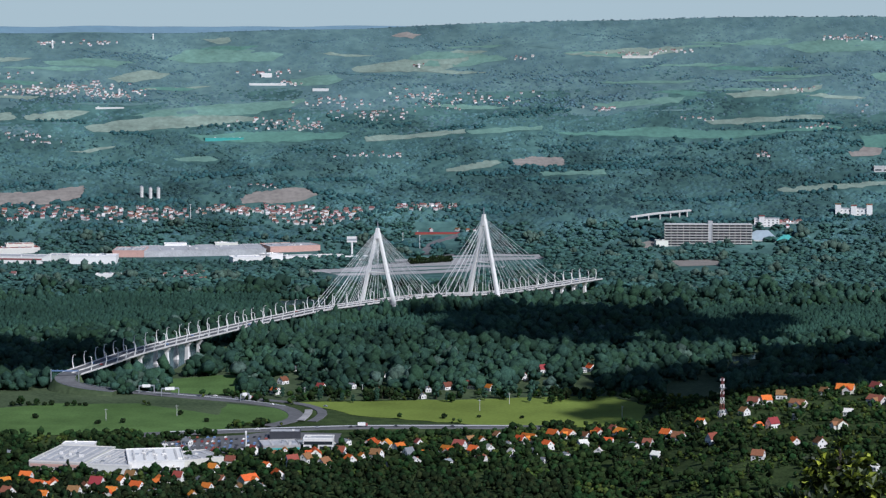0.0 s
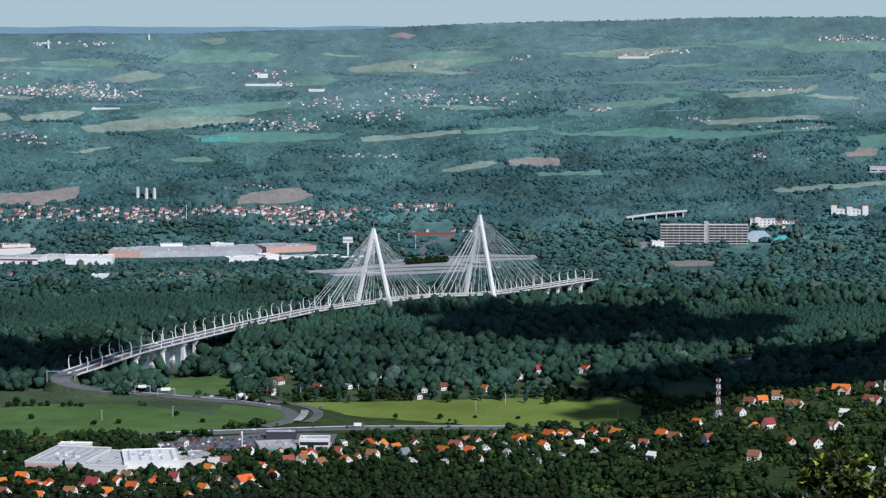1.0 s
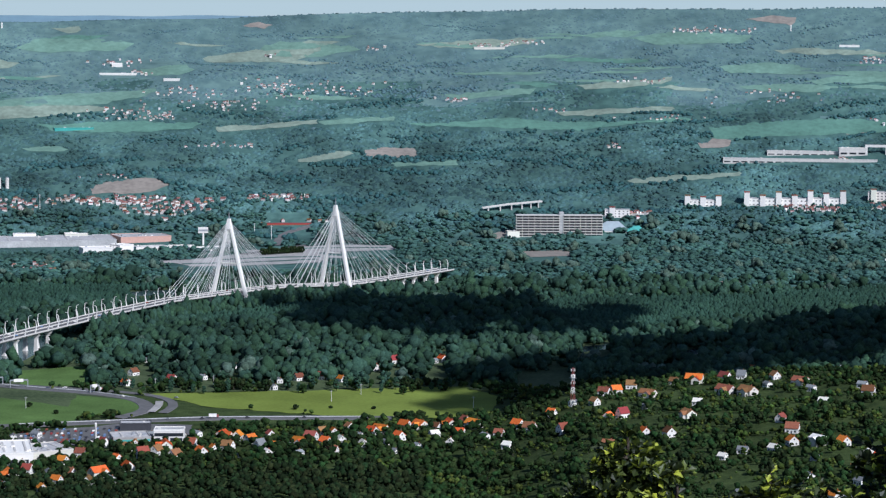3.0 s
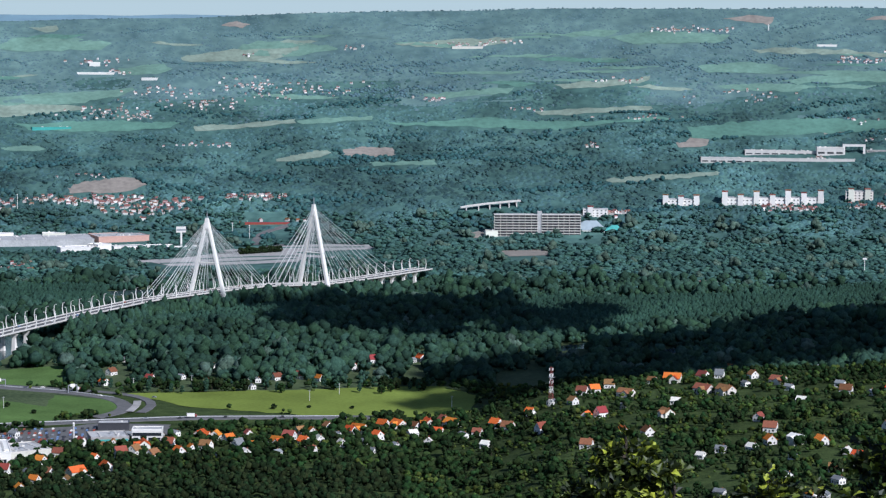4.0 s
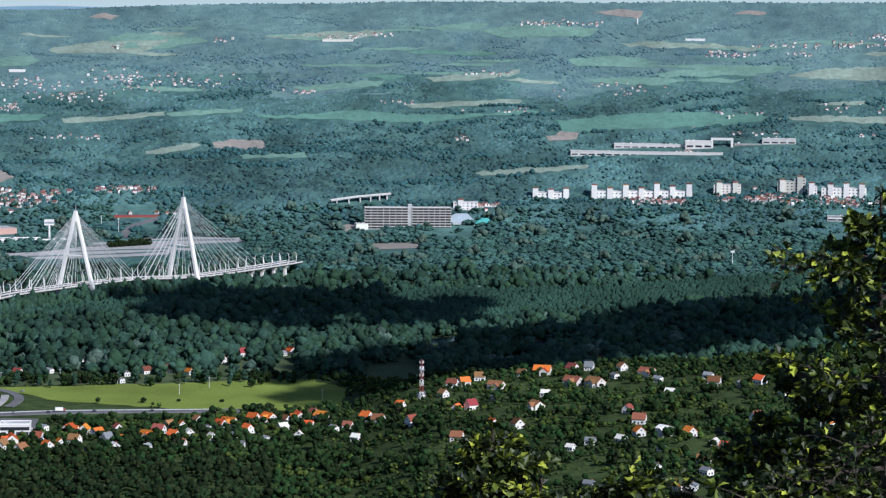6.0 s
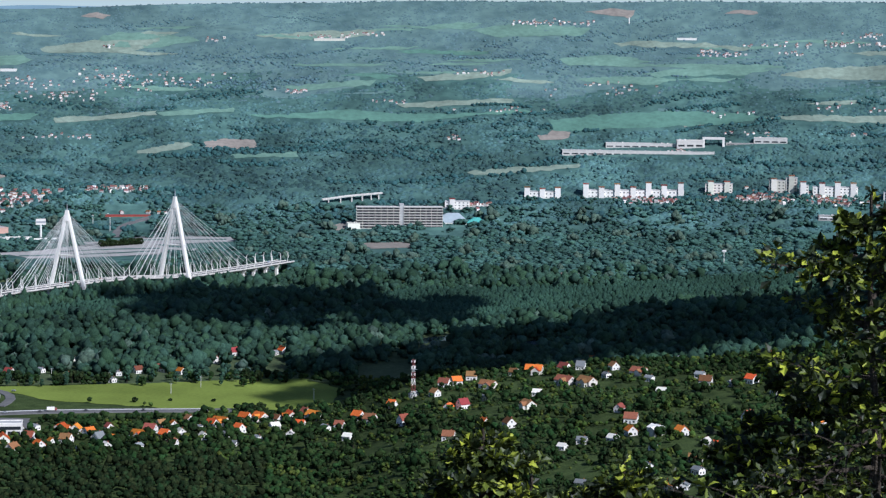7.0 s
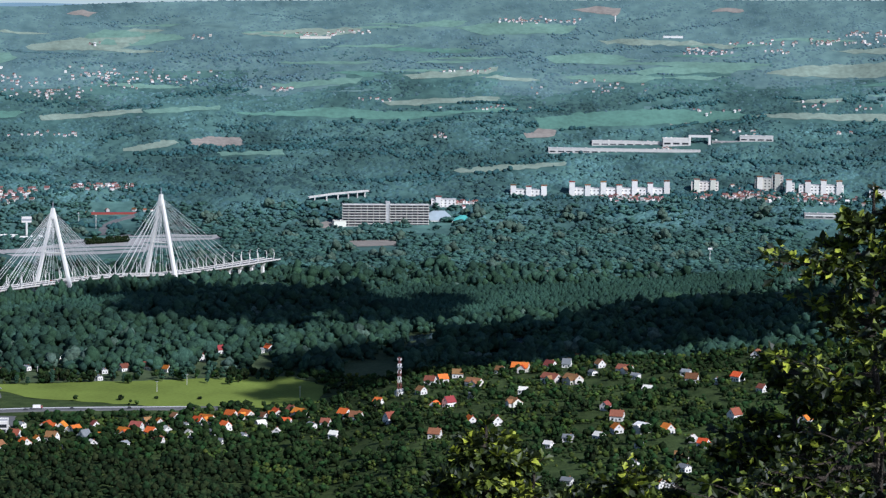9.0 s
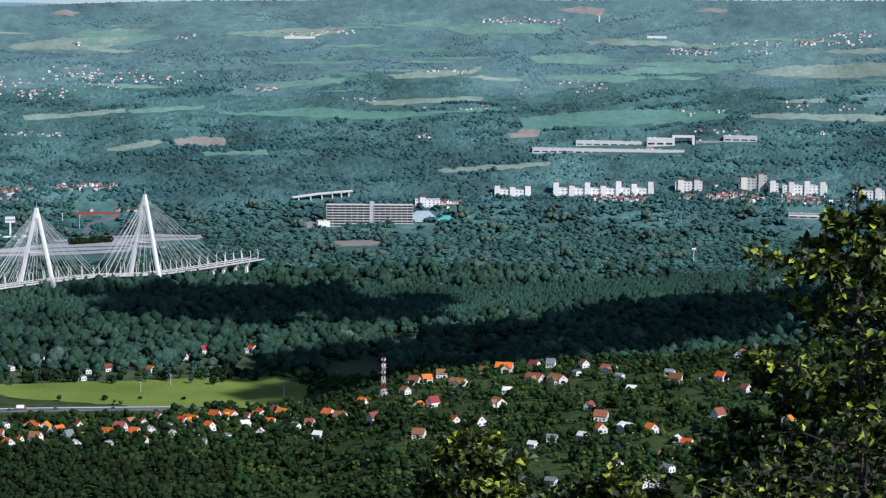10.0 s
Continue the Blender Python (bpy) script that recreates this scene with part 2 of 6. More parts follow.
def land_sheet():
    fine = np.arange(-15, 22.01, 0.14)
    b = np.radians(np.concatenate([np.arange(-180, -15, 3.0), fine, np.arange(24, 180, 3.0)]))
    d = np.concatenate([[0.5, 2, 4, 7, 12, 20, 30, 50, 80, 130], np.arange(200, 1500, 50), np.arange(1500, 2600, 12), np.arange(2600, 3900, 40), np.arange(3900, 4990, 8)])
    D, B = np.meshgrid(d, b, indexing="ij")
    X, Y = D * np.sin(B), D * np.cos(B)
    Z = ground_z(X, Y)
    n, m = D.shape
    verts = np.stack([X, Y, Z], -1).reshape(-1, 3)
    i, j = np.meshgrid(np.arange(n - 1), np.arange(m), indexing="ij")
    k = (j + 1) % m
    quads = np.stack([i * m + j, i * m + k, (i + 1) * m + k, (i + 1) * m + j], -1).reshape(-1, 4)
    me = bpy.data.meshes.new("ground")
    me.from_pydata(verts.tolist(), [], quads[:, ::-1].tolist() + [list(range(m))])
    for name in ("ground", "slope", "hazed_far_ground", "hazed_hill_ground", "ridge"):
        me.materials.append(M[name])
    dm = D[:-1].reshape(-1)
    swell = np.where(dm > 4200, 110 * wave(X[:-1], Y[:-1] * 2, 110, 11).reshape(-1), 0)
    # colours change with range, so the painted haze deepens towards the ridge
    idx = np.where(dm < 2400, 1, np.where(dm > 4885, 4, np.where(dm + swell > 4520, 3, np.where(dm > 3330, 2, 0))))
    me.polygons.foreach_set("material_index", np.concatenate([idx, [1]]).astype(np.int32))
    me.polygons.foreach_set("use_smooth", np.ones(len(me.polygons), bool))
    ob = new("ground", me)
    return tagged(ob, "green valley floor rising to wooded hills", "ground", kind="structure")


land_sheet()


def strip(name, pts, width, material, lift, label, category, parent=None, clear=True, kind="structure"):
    """A band of even width laid over the land along pts."""
    line = []
    for a, b in zip(pts, pts[1:]):
        n = max(1, int((b - a).length / 15))
        line += [a.lerp(b, k / n) for k in range(n)]
    line.append(pts[-1])
    for _ in range(3):
        line = [line[0]] + [(line[i - 1] + line[i] * 2 + line[i + 1]) / 4 for i in range(1, len(line) - 1)] + [line[-1]]
    bm = bmesh.new()
    rows = []
    for i, p in enumerate(line):
        t = (line[min(i + 1, len(line) - 1)] - line[max(i - 1, 0)])
        s = Vector((t.y, -t.x, 0)).normalized() * width / 2
        rows.append([bm.verts.new(on_land(q.x, q.y, lift - down)) for q, down in ((p - s * 1.06, 0.5), (p - s, 0), (p, 0), (p + s, 0), (p + s * 1.06, 0.5))])
    for a, b in zip(rows, rows[1:]):
        for k in range(4):
            bm.faces.new((a[k], a[k + 1], b[k + 1], b[k]))
    if clear:
        KEEP_CLEAR.append([(v[0].co.x, v[0].co.y) for v in rows] + [(v[-1].co.x, v[-1].co.y) for v in rows[::-1]])
    ob = new(name, mesh_of(name, bm, material))
    return tagged(ob, label, category, kind=kind)


def patch(name, corners, material, label, category, lift=0.35, clear=True, ragged=3.0):
    """A field with a slightly uneven edge, laid over the land between its corners."""
    c = [Vector((p.x, p.y)) for p in corners]
    edge = []
    for i, a in enumerate(c):
        b = c[(i + 1) % len(c)]
        n = max(2, min(30, int((b - a).length / 14)))
        edge += [a.lerp(b, k / n) for k in range(n)]
    rr = random.Random(len(KEEP_CLEAR) * 13 + 5)
    edge = [p + Vector((rr.uniform(-1, 1), rr.uniform(-1, 1))) * ragged for p in edge]
    bm = bmesh.new()
    bm.faces.new([bm.verts.new((p.x, p.y, 0)) for p in edge])
    bmesh.ops.triangulate(bm, faces=bm.faces[:])
    size = max((a - b).length for a in c for b in c)
    for _ in range(5):
        long = [e for e in bm.edges if e.calc_length() > 45]
        if not long:
            break
        bmesh.ops.subdivide_edges(bm, edges=long, cuts=1)
        bmesh.ops.triangulate(bm, faces=bm.faces[:])
    for v in bm.verts:
        v.co.z = float(ground_z(v.co.x, v.co.y)) + lift
    bmesh.ops.recalc_face_normals(bm, faces=bm.faces[:])
    for f in bm.faces:
        if f.normal.z < 0:
            f.normal_flip()
    if clear:
        KEEP_CLEAR.append([(p.x, p.y) for p in edge])
    ob = new(name, mesh_of(name, bm, material))
    return tagged(ob, label, category, kind="structure")


def aloft(bearing, drop, z):
    """The point at height z, placed to fit the camera's view, at this bearing and this far below eye level."""
    d = (EYE - z) / math.tan(radians(drop))
    return Vector((d * math.sin(radians(bearing)), d * math.cos(radians(bearing)), z))


# ---- fields, water and roads of the valley ----
patch("meadow", [sight(-3.47, 8.935), sight(1.53, 8.845), sight(3.95, 8.762), sight(4.81, 9.024), sight(4.61, 9.388), sight(1.00, 9.469), sight(-1.89, 9.258)], "meadow", "bright green open meadow before the riverside woods", "field")
patch("crop_field", [sight(-10.97, 8.969), sight(-9.06, 8.867), sight(-7.12, 8.909), sight(-4.78, 9.257), sight(-5.04, 9.537), sight(-8.29, 9.591), sight(-10.98, 9.580)], "crop", "smooth green crop field beside the motorway", "field")
patch("verge", [sight(-10.97, 8.612), sight(-8.79, 8.514), sight(-7.25, 8.701), sight(-4.78, 8.895), sight(-3.47, 9.091), sight(-3.47, 9.298), sight(-4.91, 9.255), sight(-7.12, 8.909), sight(-9.44, 8.934), sight(-10.97, 8.994)], "ground", "rough grass verge along the motorway ramp", "field", lift=0.3)
patch("clearing", [sight(-6.47, 8.354), sight(-4.84, 8.273), sight(-4.71, 8.741), sight(-6.34, 8.678)], "crop", "grassy clearing beside the bridge ramp", "field")
patch("river", [sight(-7.43, 8.053), sight(-6.82, 7.702), sight(-5.74, 7.537), sight(-5.68, 7.719), sight(-5.88, 7.949), sight(-6.33, 8.175)], "water", "dark calm river arm under the bridge", "river", lift=0.15, ragged=1.5)
patch("pond", [sight(6.55, 7.836), sight(7.33, 7.733), sight(7.42, 7.847), sight(6.62, 7.964)], "water", "still dark pond behind the trees", "pond", lift=0.15)
patch("pond", [sight(8.94, 7.895), sight(9.45, 7.807), sight(9.51, 7.908), sight(9.00, 7.996)], "water", "still dark pond behind the trees", "pond", lift=0.15)
patch("plantation_meadow", [sight(5.19, 8.476), sight(6.49, 8.302), sight(6.76, 8.710), sight(5.33, 8.797)], "ground", "dim meadow in the shade of a cloud", "field")

# motorway that leaves the bridge, and its loop down to the valley road
ramp = [sight(-7.69, 8.589), sight(-6.73, 8.697), sight(-5.69, 8.805), sight(-4.65, 8.897), sight(-3.73, 9.023), sight(-3.37, 9.195), sight(-3.47, 9.375), sight(-4.13, 9.472)]
strip("road", ramp, 14, "asphalt", 0.9, "grey motorway ramp curving away from the bridge", "road")
strip("road", [sight(-6.73, 8.659), sight(-5.04, 8.801), sight(-3.47, 8.922), sight(-2.88, 9.044), sight(-2.68, 9.214), sight(-3.08, 9.379)], 9, "asphalt", 0.8, "curved asphalt slip road with pale edges", "road")
strip("road", [sight(-7.00, 9.619), sight(-4.65, 9.556), sight(-2.16, 9.502), sight(0.21, 9.496), sight(2.32, 9.514)], 20, "asphalt", 0.6, "long straight valley highway in worn asphalt", "road")
strip("road", [sight(-3.34, 9.364), sight(-3.10, 9.249), sight(-3.14, 9.119)], 7, "paving", 1.3, "pale traffic island between the curved ramps", "road")
strip("road_line", [sight(-8.28, 8.474), sight(-6.73, 8.672), sight(-4.65, 8.864), sight(-3.67, 9.024)], 0.9, "line", 1.2, "white painted edge line of the ramp", "road marking", clear=False)
strip("road_line", [sight(-6.35, 9.567), sight(-2.16, 9.476), sight(1.53, 9.480)], 0.8, "line", 0.95, "white painted line of the highway", "road marking", clear=False)
patch("verge", [sight(-5.04, 8.943), sight(-3.67, 9.089), sight(-3.47, 9.246), sight(-3.73, 9.398), sight(-4.78, 9.412), sight(-5.30, 9.301)], "crop", "rough grass inside the curved ramp", "field", lift=0.5)
KEEP_CLEAR.append([sight(-5.0, 9.53).xy[:], sight(1.6, 9.47).xy[:], sight(1.6, 9.64).xy[:], sight(-5.0, 9.72).xy[:]])
KEEP_CLEAR.append([sight(-3.73, 8.959).xy[:], sight(-2.68, 9.045).xy[:], sight(-1.89, 9.258).xy[:], sight(1.00, 9.481).xy[:], sight(0.87, 9.573).xy[:], sight(-3.74, 9.579).xy[:]])
patch("car_park", [sight(-6.74, 10.023), sight(-6.35, 9.786), sight(-4.00, 9.602), sight(-2.42, 9.643), sight(-2.29, 9.864), sight(-4.13, 10.117)], "asphalt", "busy asphalt car park beside the shopping centre", "car park", lift=0.4)

# lands beyond the river
patch("motorway_junction", [sight(-2.8, 5.93), sight(-1.86, 5.80), sight(-1.08, 5.71), sight(0.21, 5.67), sight(0.75, 5.76), sight(0.59, 5.93), sight(-1.08, 6.00), sight(-2.37, 6.02)], "paving", "broad pale paved motorway junction beyond the river", "road", lift=0.45, ragged=2.0)
patch("motorway_junction", [sight(-1.21, 5.66), sight(0.08, 5.57), sight(2.27, 5.53), sight(2.33, 5.63), sight(0.21, 5.72)], "paving", "pale gravelled edge of the motorway junction", "road", lift=0.4, ragged=2.0)
patch("river", [sight(-3.92, 6.59), sight(-2.69, 6.54), sight(-2.63, 6.68), sight(-3.66, 6.69)], "water", "calm grey-blue river seen between the banks", "river", lift=0.15, ragged=1.5)
strip("road", [sight(-3.13, 5.913), sight(-1.88, 5.854), sight(-0.84, 5.804), sight(0.60, 5.778), sight(1.52, 5.829)], 26, "paving", 0.6, "broad pale motorway band beyond the river", "road")
strip("road", [sight(-1.10, 5.686), sight(0.08, 5.596), sight(1.26, 5.530), sight(2.37, 5.592)], 24, "paving", 0.6, "pale motorway junction band", "road")
strip("road", [sight(-1.23, 5.751), sight(-0.31, 5.622), sight(0.60, 5.492), sight(1.58, 5.386)], 16, "asphalt", 0.8, "motorway junction road beyond the river", "road")
strip("road", [sight(-0.42, 5.544), sight(-0.42, 5.362), sight(-0.05, 5.180), sight(0.37, 5.101)], 12, "asphalt", 0.9, "asphalt road climbing from the junction", "road")
for verge in ([sight(-2.6, 5.965), sight(-1.0, 5.93), sight(0.5, 5.86)], [sight(-1.7, 5.87), sight(-0.6, 5.82), sight(0.6, 5.80)], [sight(-0.9, 5.64), sight(0.6, 5.60), sight(2.1, 5.59)]):
    strip("verge", verge, 9, "hazed_far_ground", 1.1, "green strip between the carriageways of the junction", "field")
patch("field", [sight(4.39, 5.268), sight(4.97, 5.160), sight(5.16, 5.288), sight(4.65, 5.370)], "earth", "bare sandy building ground", "field")
patch("field", [sight(5.17, 5.652), sight(6.33, 5.614), sight(6.46, 5.742), sight(5.43, 5.779)], "earth", "pale bare strip in the woods", "field")
strip("road", [sight(6.80, 6.617), sight(7.51, 6.569)], 12, "earth", 0.5, "short pale gravel clearing", "road")

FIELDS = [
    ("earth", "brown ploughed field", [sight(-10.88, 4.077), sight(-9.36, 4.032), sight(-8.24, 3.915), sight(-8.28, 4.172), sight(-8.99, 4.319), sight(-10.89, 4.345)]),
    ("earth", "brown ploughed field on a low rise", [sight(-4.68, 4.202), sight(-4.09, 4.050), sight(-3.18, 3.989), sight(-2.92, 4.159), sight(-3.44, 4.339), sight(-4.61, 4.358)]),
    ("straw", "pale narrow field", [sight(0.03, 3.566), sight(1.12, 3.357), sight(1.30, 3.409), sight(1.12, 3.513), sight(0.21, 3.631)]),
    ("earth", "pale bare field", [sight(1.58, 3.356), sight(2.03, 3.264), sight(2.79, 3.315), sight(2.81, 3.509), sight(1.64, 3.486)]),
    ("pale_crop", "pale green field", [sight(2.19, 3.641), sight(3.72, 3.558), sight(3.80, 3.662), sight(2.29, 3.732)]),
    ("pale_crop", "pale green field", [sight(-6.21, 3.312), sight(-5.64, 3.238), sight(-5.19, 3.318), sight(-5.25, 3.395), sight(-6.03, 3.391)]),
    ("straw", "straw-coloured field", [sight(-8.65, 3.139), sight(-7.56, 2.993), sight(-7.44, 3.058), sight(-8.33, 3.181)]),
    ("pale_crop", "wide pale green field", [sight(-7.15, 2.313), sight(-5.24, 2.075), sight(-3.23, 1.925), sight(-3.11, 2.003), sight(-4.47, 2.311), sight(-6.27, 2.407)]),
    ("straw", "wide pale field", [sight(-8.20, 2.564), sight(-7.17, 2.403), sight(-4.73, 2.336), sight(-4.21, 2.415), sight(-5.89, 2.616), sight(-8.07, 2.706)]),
    ("teal_crop", "green field tinted blue for haze", [sight(-5.89, 2.771), sight(-3.95, 2.675), sight(-2.13, 2.732), sight(-2.40, 2.861), sight(-5.51, 2.902)]),
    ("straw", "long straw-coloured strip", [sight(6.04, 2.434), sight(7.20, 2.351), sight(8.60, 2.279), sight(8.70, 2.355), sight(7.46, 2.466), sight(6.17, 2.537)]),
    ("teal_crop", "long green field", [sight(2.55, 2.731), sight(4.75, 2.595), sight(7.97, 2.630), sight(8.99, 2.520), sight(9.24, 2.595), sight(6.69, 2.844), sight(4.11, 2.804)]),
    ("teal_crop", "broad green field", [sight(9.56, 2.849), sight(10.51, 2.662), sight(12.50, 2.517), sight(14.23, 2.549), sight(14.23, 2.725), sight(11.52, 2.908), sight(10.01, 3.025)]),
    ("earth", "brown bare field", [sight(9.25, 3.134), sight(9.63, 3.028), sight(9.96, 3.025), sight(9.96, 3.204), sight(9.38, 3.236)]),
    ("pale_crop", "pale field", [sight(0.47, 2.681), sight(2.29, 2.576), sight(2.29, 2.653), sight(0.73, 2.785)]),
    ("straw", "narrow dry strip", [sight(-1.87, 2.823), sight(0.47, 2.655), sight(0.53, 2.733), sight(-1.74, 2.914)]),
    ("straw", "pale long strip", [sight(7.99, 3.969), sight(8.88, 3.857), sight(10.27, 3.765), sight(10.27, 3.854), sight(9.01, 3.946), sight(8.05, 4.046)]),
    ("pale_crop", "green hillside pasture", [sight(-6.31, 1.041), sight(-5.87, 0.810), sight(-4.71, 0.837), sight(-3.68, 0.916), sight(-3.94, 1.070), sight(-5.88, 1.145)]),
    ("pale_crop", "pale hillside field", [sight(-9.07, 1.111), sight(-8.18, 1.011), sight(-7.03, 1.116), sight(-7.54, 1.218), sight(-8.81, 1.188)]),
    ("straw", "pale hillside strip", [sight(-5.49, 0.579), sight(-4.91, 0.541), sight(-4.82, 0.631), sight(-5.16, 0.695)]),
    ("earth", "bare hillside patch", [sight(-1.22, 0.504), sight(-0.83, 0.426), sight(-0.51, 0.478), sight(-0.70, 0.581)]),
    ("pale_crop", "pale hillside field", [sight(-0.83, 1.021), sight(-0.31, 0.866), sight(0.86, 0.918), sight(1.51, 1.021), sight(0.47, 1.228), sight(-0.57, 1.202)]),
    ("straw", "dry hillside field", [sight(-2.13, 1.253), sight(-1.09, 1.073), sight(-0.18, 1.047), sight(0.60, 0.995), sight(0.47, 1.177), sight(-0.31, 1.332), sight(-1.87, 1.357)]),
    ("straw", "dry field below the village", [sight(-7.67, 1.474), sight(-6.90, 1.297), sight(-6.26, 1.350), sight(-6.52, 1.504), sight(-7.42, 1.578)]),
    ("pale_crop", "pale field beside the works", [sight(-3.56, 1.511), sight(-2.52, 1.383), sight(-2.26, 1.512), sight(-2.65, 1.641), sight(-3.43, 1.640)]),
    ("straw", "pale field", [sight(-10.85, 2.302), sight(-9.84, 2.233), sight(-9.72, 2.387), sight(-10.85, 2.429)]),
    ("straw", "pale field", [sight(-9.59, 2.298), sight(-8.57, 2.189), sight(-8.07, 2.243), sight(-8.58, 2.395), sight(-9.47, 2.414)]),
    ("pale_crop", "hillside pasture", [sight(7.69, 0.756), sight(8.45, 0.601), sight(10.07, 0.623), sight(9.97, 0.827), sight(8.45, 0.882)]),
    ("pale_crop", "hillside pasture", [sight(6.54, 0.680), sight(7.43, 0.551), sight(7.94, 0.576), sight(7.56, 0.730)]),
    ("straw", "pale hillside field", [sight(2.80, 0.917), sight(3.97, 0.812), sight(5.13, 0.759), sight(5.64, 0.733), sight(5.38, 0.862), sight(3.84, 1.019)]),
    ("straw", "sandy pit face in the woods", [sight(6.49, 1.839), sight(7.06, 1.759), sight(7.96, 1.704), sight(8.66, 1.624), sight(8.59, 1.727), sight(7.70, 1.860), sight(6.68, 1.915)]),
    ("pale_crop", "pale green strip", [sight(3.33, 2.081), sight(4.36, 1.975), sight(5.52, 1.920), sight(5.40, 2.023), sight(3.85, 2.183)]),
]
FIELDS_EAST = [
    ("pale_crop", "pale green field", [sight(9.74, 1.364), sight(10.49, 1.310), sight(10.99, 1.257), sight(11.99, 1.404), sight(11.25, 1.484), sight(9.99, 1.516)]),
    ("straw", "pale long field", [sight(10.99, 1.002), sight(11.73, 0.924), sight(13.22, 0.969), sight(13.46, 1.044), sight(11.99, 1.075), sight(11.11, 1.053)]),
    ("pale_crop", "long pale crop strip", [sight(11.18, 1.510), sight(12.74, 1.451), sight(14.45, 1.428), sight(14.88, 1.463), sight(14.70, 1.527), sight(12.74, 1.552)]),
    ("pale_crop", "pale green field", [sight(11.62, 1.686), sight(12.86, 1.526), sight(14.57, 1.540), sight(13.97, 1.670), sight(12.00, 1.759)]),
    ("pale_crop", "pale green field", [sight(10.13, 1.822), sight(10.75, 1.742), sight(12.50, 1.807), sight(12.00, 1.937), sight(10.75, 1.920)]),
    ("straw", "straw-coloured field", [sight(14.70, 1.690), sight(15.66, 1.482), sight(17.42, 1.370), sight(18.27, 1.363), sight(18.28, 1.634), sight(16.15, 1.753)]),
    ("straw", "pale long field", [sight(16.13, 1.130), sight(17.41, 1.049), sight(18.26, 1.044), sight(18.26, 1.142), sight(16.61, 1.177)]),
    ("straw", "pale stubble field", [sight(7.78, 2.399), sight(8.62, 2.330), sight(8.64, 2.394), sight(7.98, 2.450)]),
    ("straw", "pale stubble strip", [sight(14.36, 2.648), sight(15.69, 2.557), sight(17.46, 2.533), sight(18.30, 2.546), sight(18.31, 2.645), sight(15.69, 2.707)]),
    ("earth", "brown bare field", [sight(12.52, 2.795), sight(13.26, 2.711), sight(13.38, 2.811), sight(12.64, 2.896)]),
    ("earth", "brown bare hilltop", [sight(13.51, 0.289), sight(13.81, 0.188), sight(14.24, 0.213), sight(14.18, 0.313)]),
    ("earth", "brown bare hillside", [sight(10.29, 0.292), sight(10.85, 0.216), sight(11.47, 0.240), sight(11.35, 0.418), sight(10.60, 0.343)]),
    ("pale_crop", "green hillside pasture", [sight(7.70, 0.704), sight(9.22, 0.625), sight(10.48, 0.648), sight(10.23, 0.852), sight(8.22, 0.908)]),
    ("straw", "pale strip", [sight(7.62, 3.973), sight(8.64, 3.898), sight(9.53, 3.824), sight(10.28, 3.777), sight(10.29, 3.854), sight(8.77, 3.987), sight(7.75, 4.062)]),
    ("teal_crop", "green field tinted blue for haze", [sight(9.51, 2.773), sight(10.52, 2.637), sight(13.01, 2.562), sight(14.60, 2.595), sight(13.75, 2.756), sight(10.52, 2.969), sight(9.64, 3.028)]),
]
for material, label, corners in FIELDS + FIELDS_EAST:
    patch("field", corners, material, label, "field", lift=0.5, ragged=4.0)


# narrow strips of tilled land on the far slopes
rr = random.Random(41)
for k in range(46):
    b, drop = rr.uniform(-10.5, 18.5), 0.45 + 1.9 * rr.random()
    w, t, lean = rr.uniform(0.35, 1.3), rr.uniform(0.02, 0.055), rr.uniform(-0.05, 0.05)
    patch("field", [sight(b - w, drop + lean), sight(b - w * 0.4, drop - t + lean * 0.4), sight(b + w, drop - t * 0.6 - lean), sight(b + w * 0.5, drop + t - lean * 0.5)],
          rr.choice(("pale_crop", "pale_crop", "straw", "teal_crop", "hazed_hill_ground")), "narrow pale strip of tilled land", "field", lift=0.5, ragged=3.0)


# ---- the cable-stayed bridge ----
DECK = [aloft(-7.57, 8.592,4), aloft(-8.28, 8.500,6), aloft(-8.71, 8.362,9), aloft(-8.69, 8.208,13), aloft(-8.14, 8.040,17), aloft(-7.17, 7.722,20), aloft(-5.94, 7.431,22), aloft(-5.29, 7.284,22), aloft(-4.37, 7.073,22), aloft(-3.46, 6.886,22), aloft(-2.87, 6.773,22), aloft(-1.82, 6.635,23), aloft(-1.10, 6.546,23), aloft(-0.18, 6.456,23), aloft(0.80, 6.429,23), aloft(1.43, 6.376,23), aloft(2.30, 6.255,22), aloft(3.54, 6.054,21)]


def smooth(pts, step):
    """Evenly spaced points along a smooth line through pts."""
    out = []
    for i in range(len(pts) - 1):
        p0, p1, p2, p3 = pts[max(i - 1, 0)], pts[i], pts[i + 1], pts[min(i + 2, len(pts) - 1)]
        for k in range(20):
            t = k / 20
            out.append(0.5 * (2 * p1 + (p2 - p0) * t + (2 * p0 - 5 * p1 + 4 * p2 - p3) * t * t + (3 * p1 - p0 - 3 * p2 + p3) * t ** 3))
    out.append(pts[-1])
    for _ in range(40):
        out = [out[0]] + [(out[i - 1] + out[i] * 2 + out[i + 1]) / 4 for i in range(1, len(out) - 1)] + [out[-1]]
    line, run = [out[0]], 0.0
    for a, b in zip(out, out[1:]):
        run += (b - a).length
        if run >= step:
            line.append(b)
            run = 0.0
    return line


AXIS = smooth(DECK, 6.0)


def frame_at(i):
    t = (AXIS[min(i + 1, len(AXIS) - 1)] - AXIS[max(i - 1, 0)])
    t.z = 0
    t.normalize()
    return AXIS[i], t, Vector((t.y, -t.x, 0))


def nearest_axis(p):
    return min(range(len(AXIS)), key=lambda i: (AXIS[i].xy - p.xy).length)


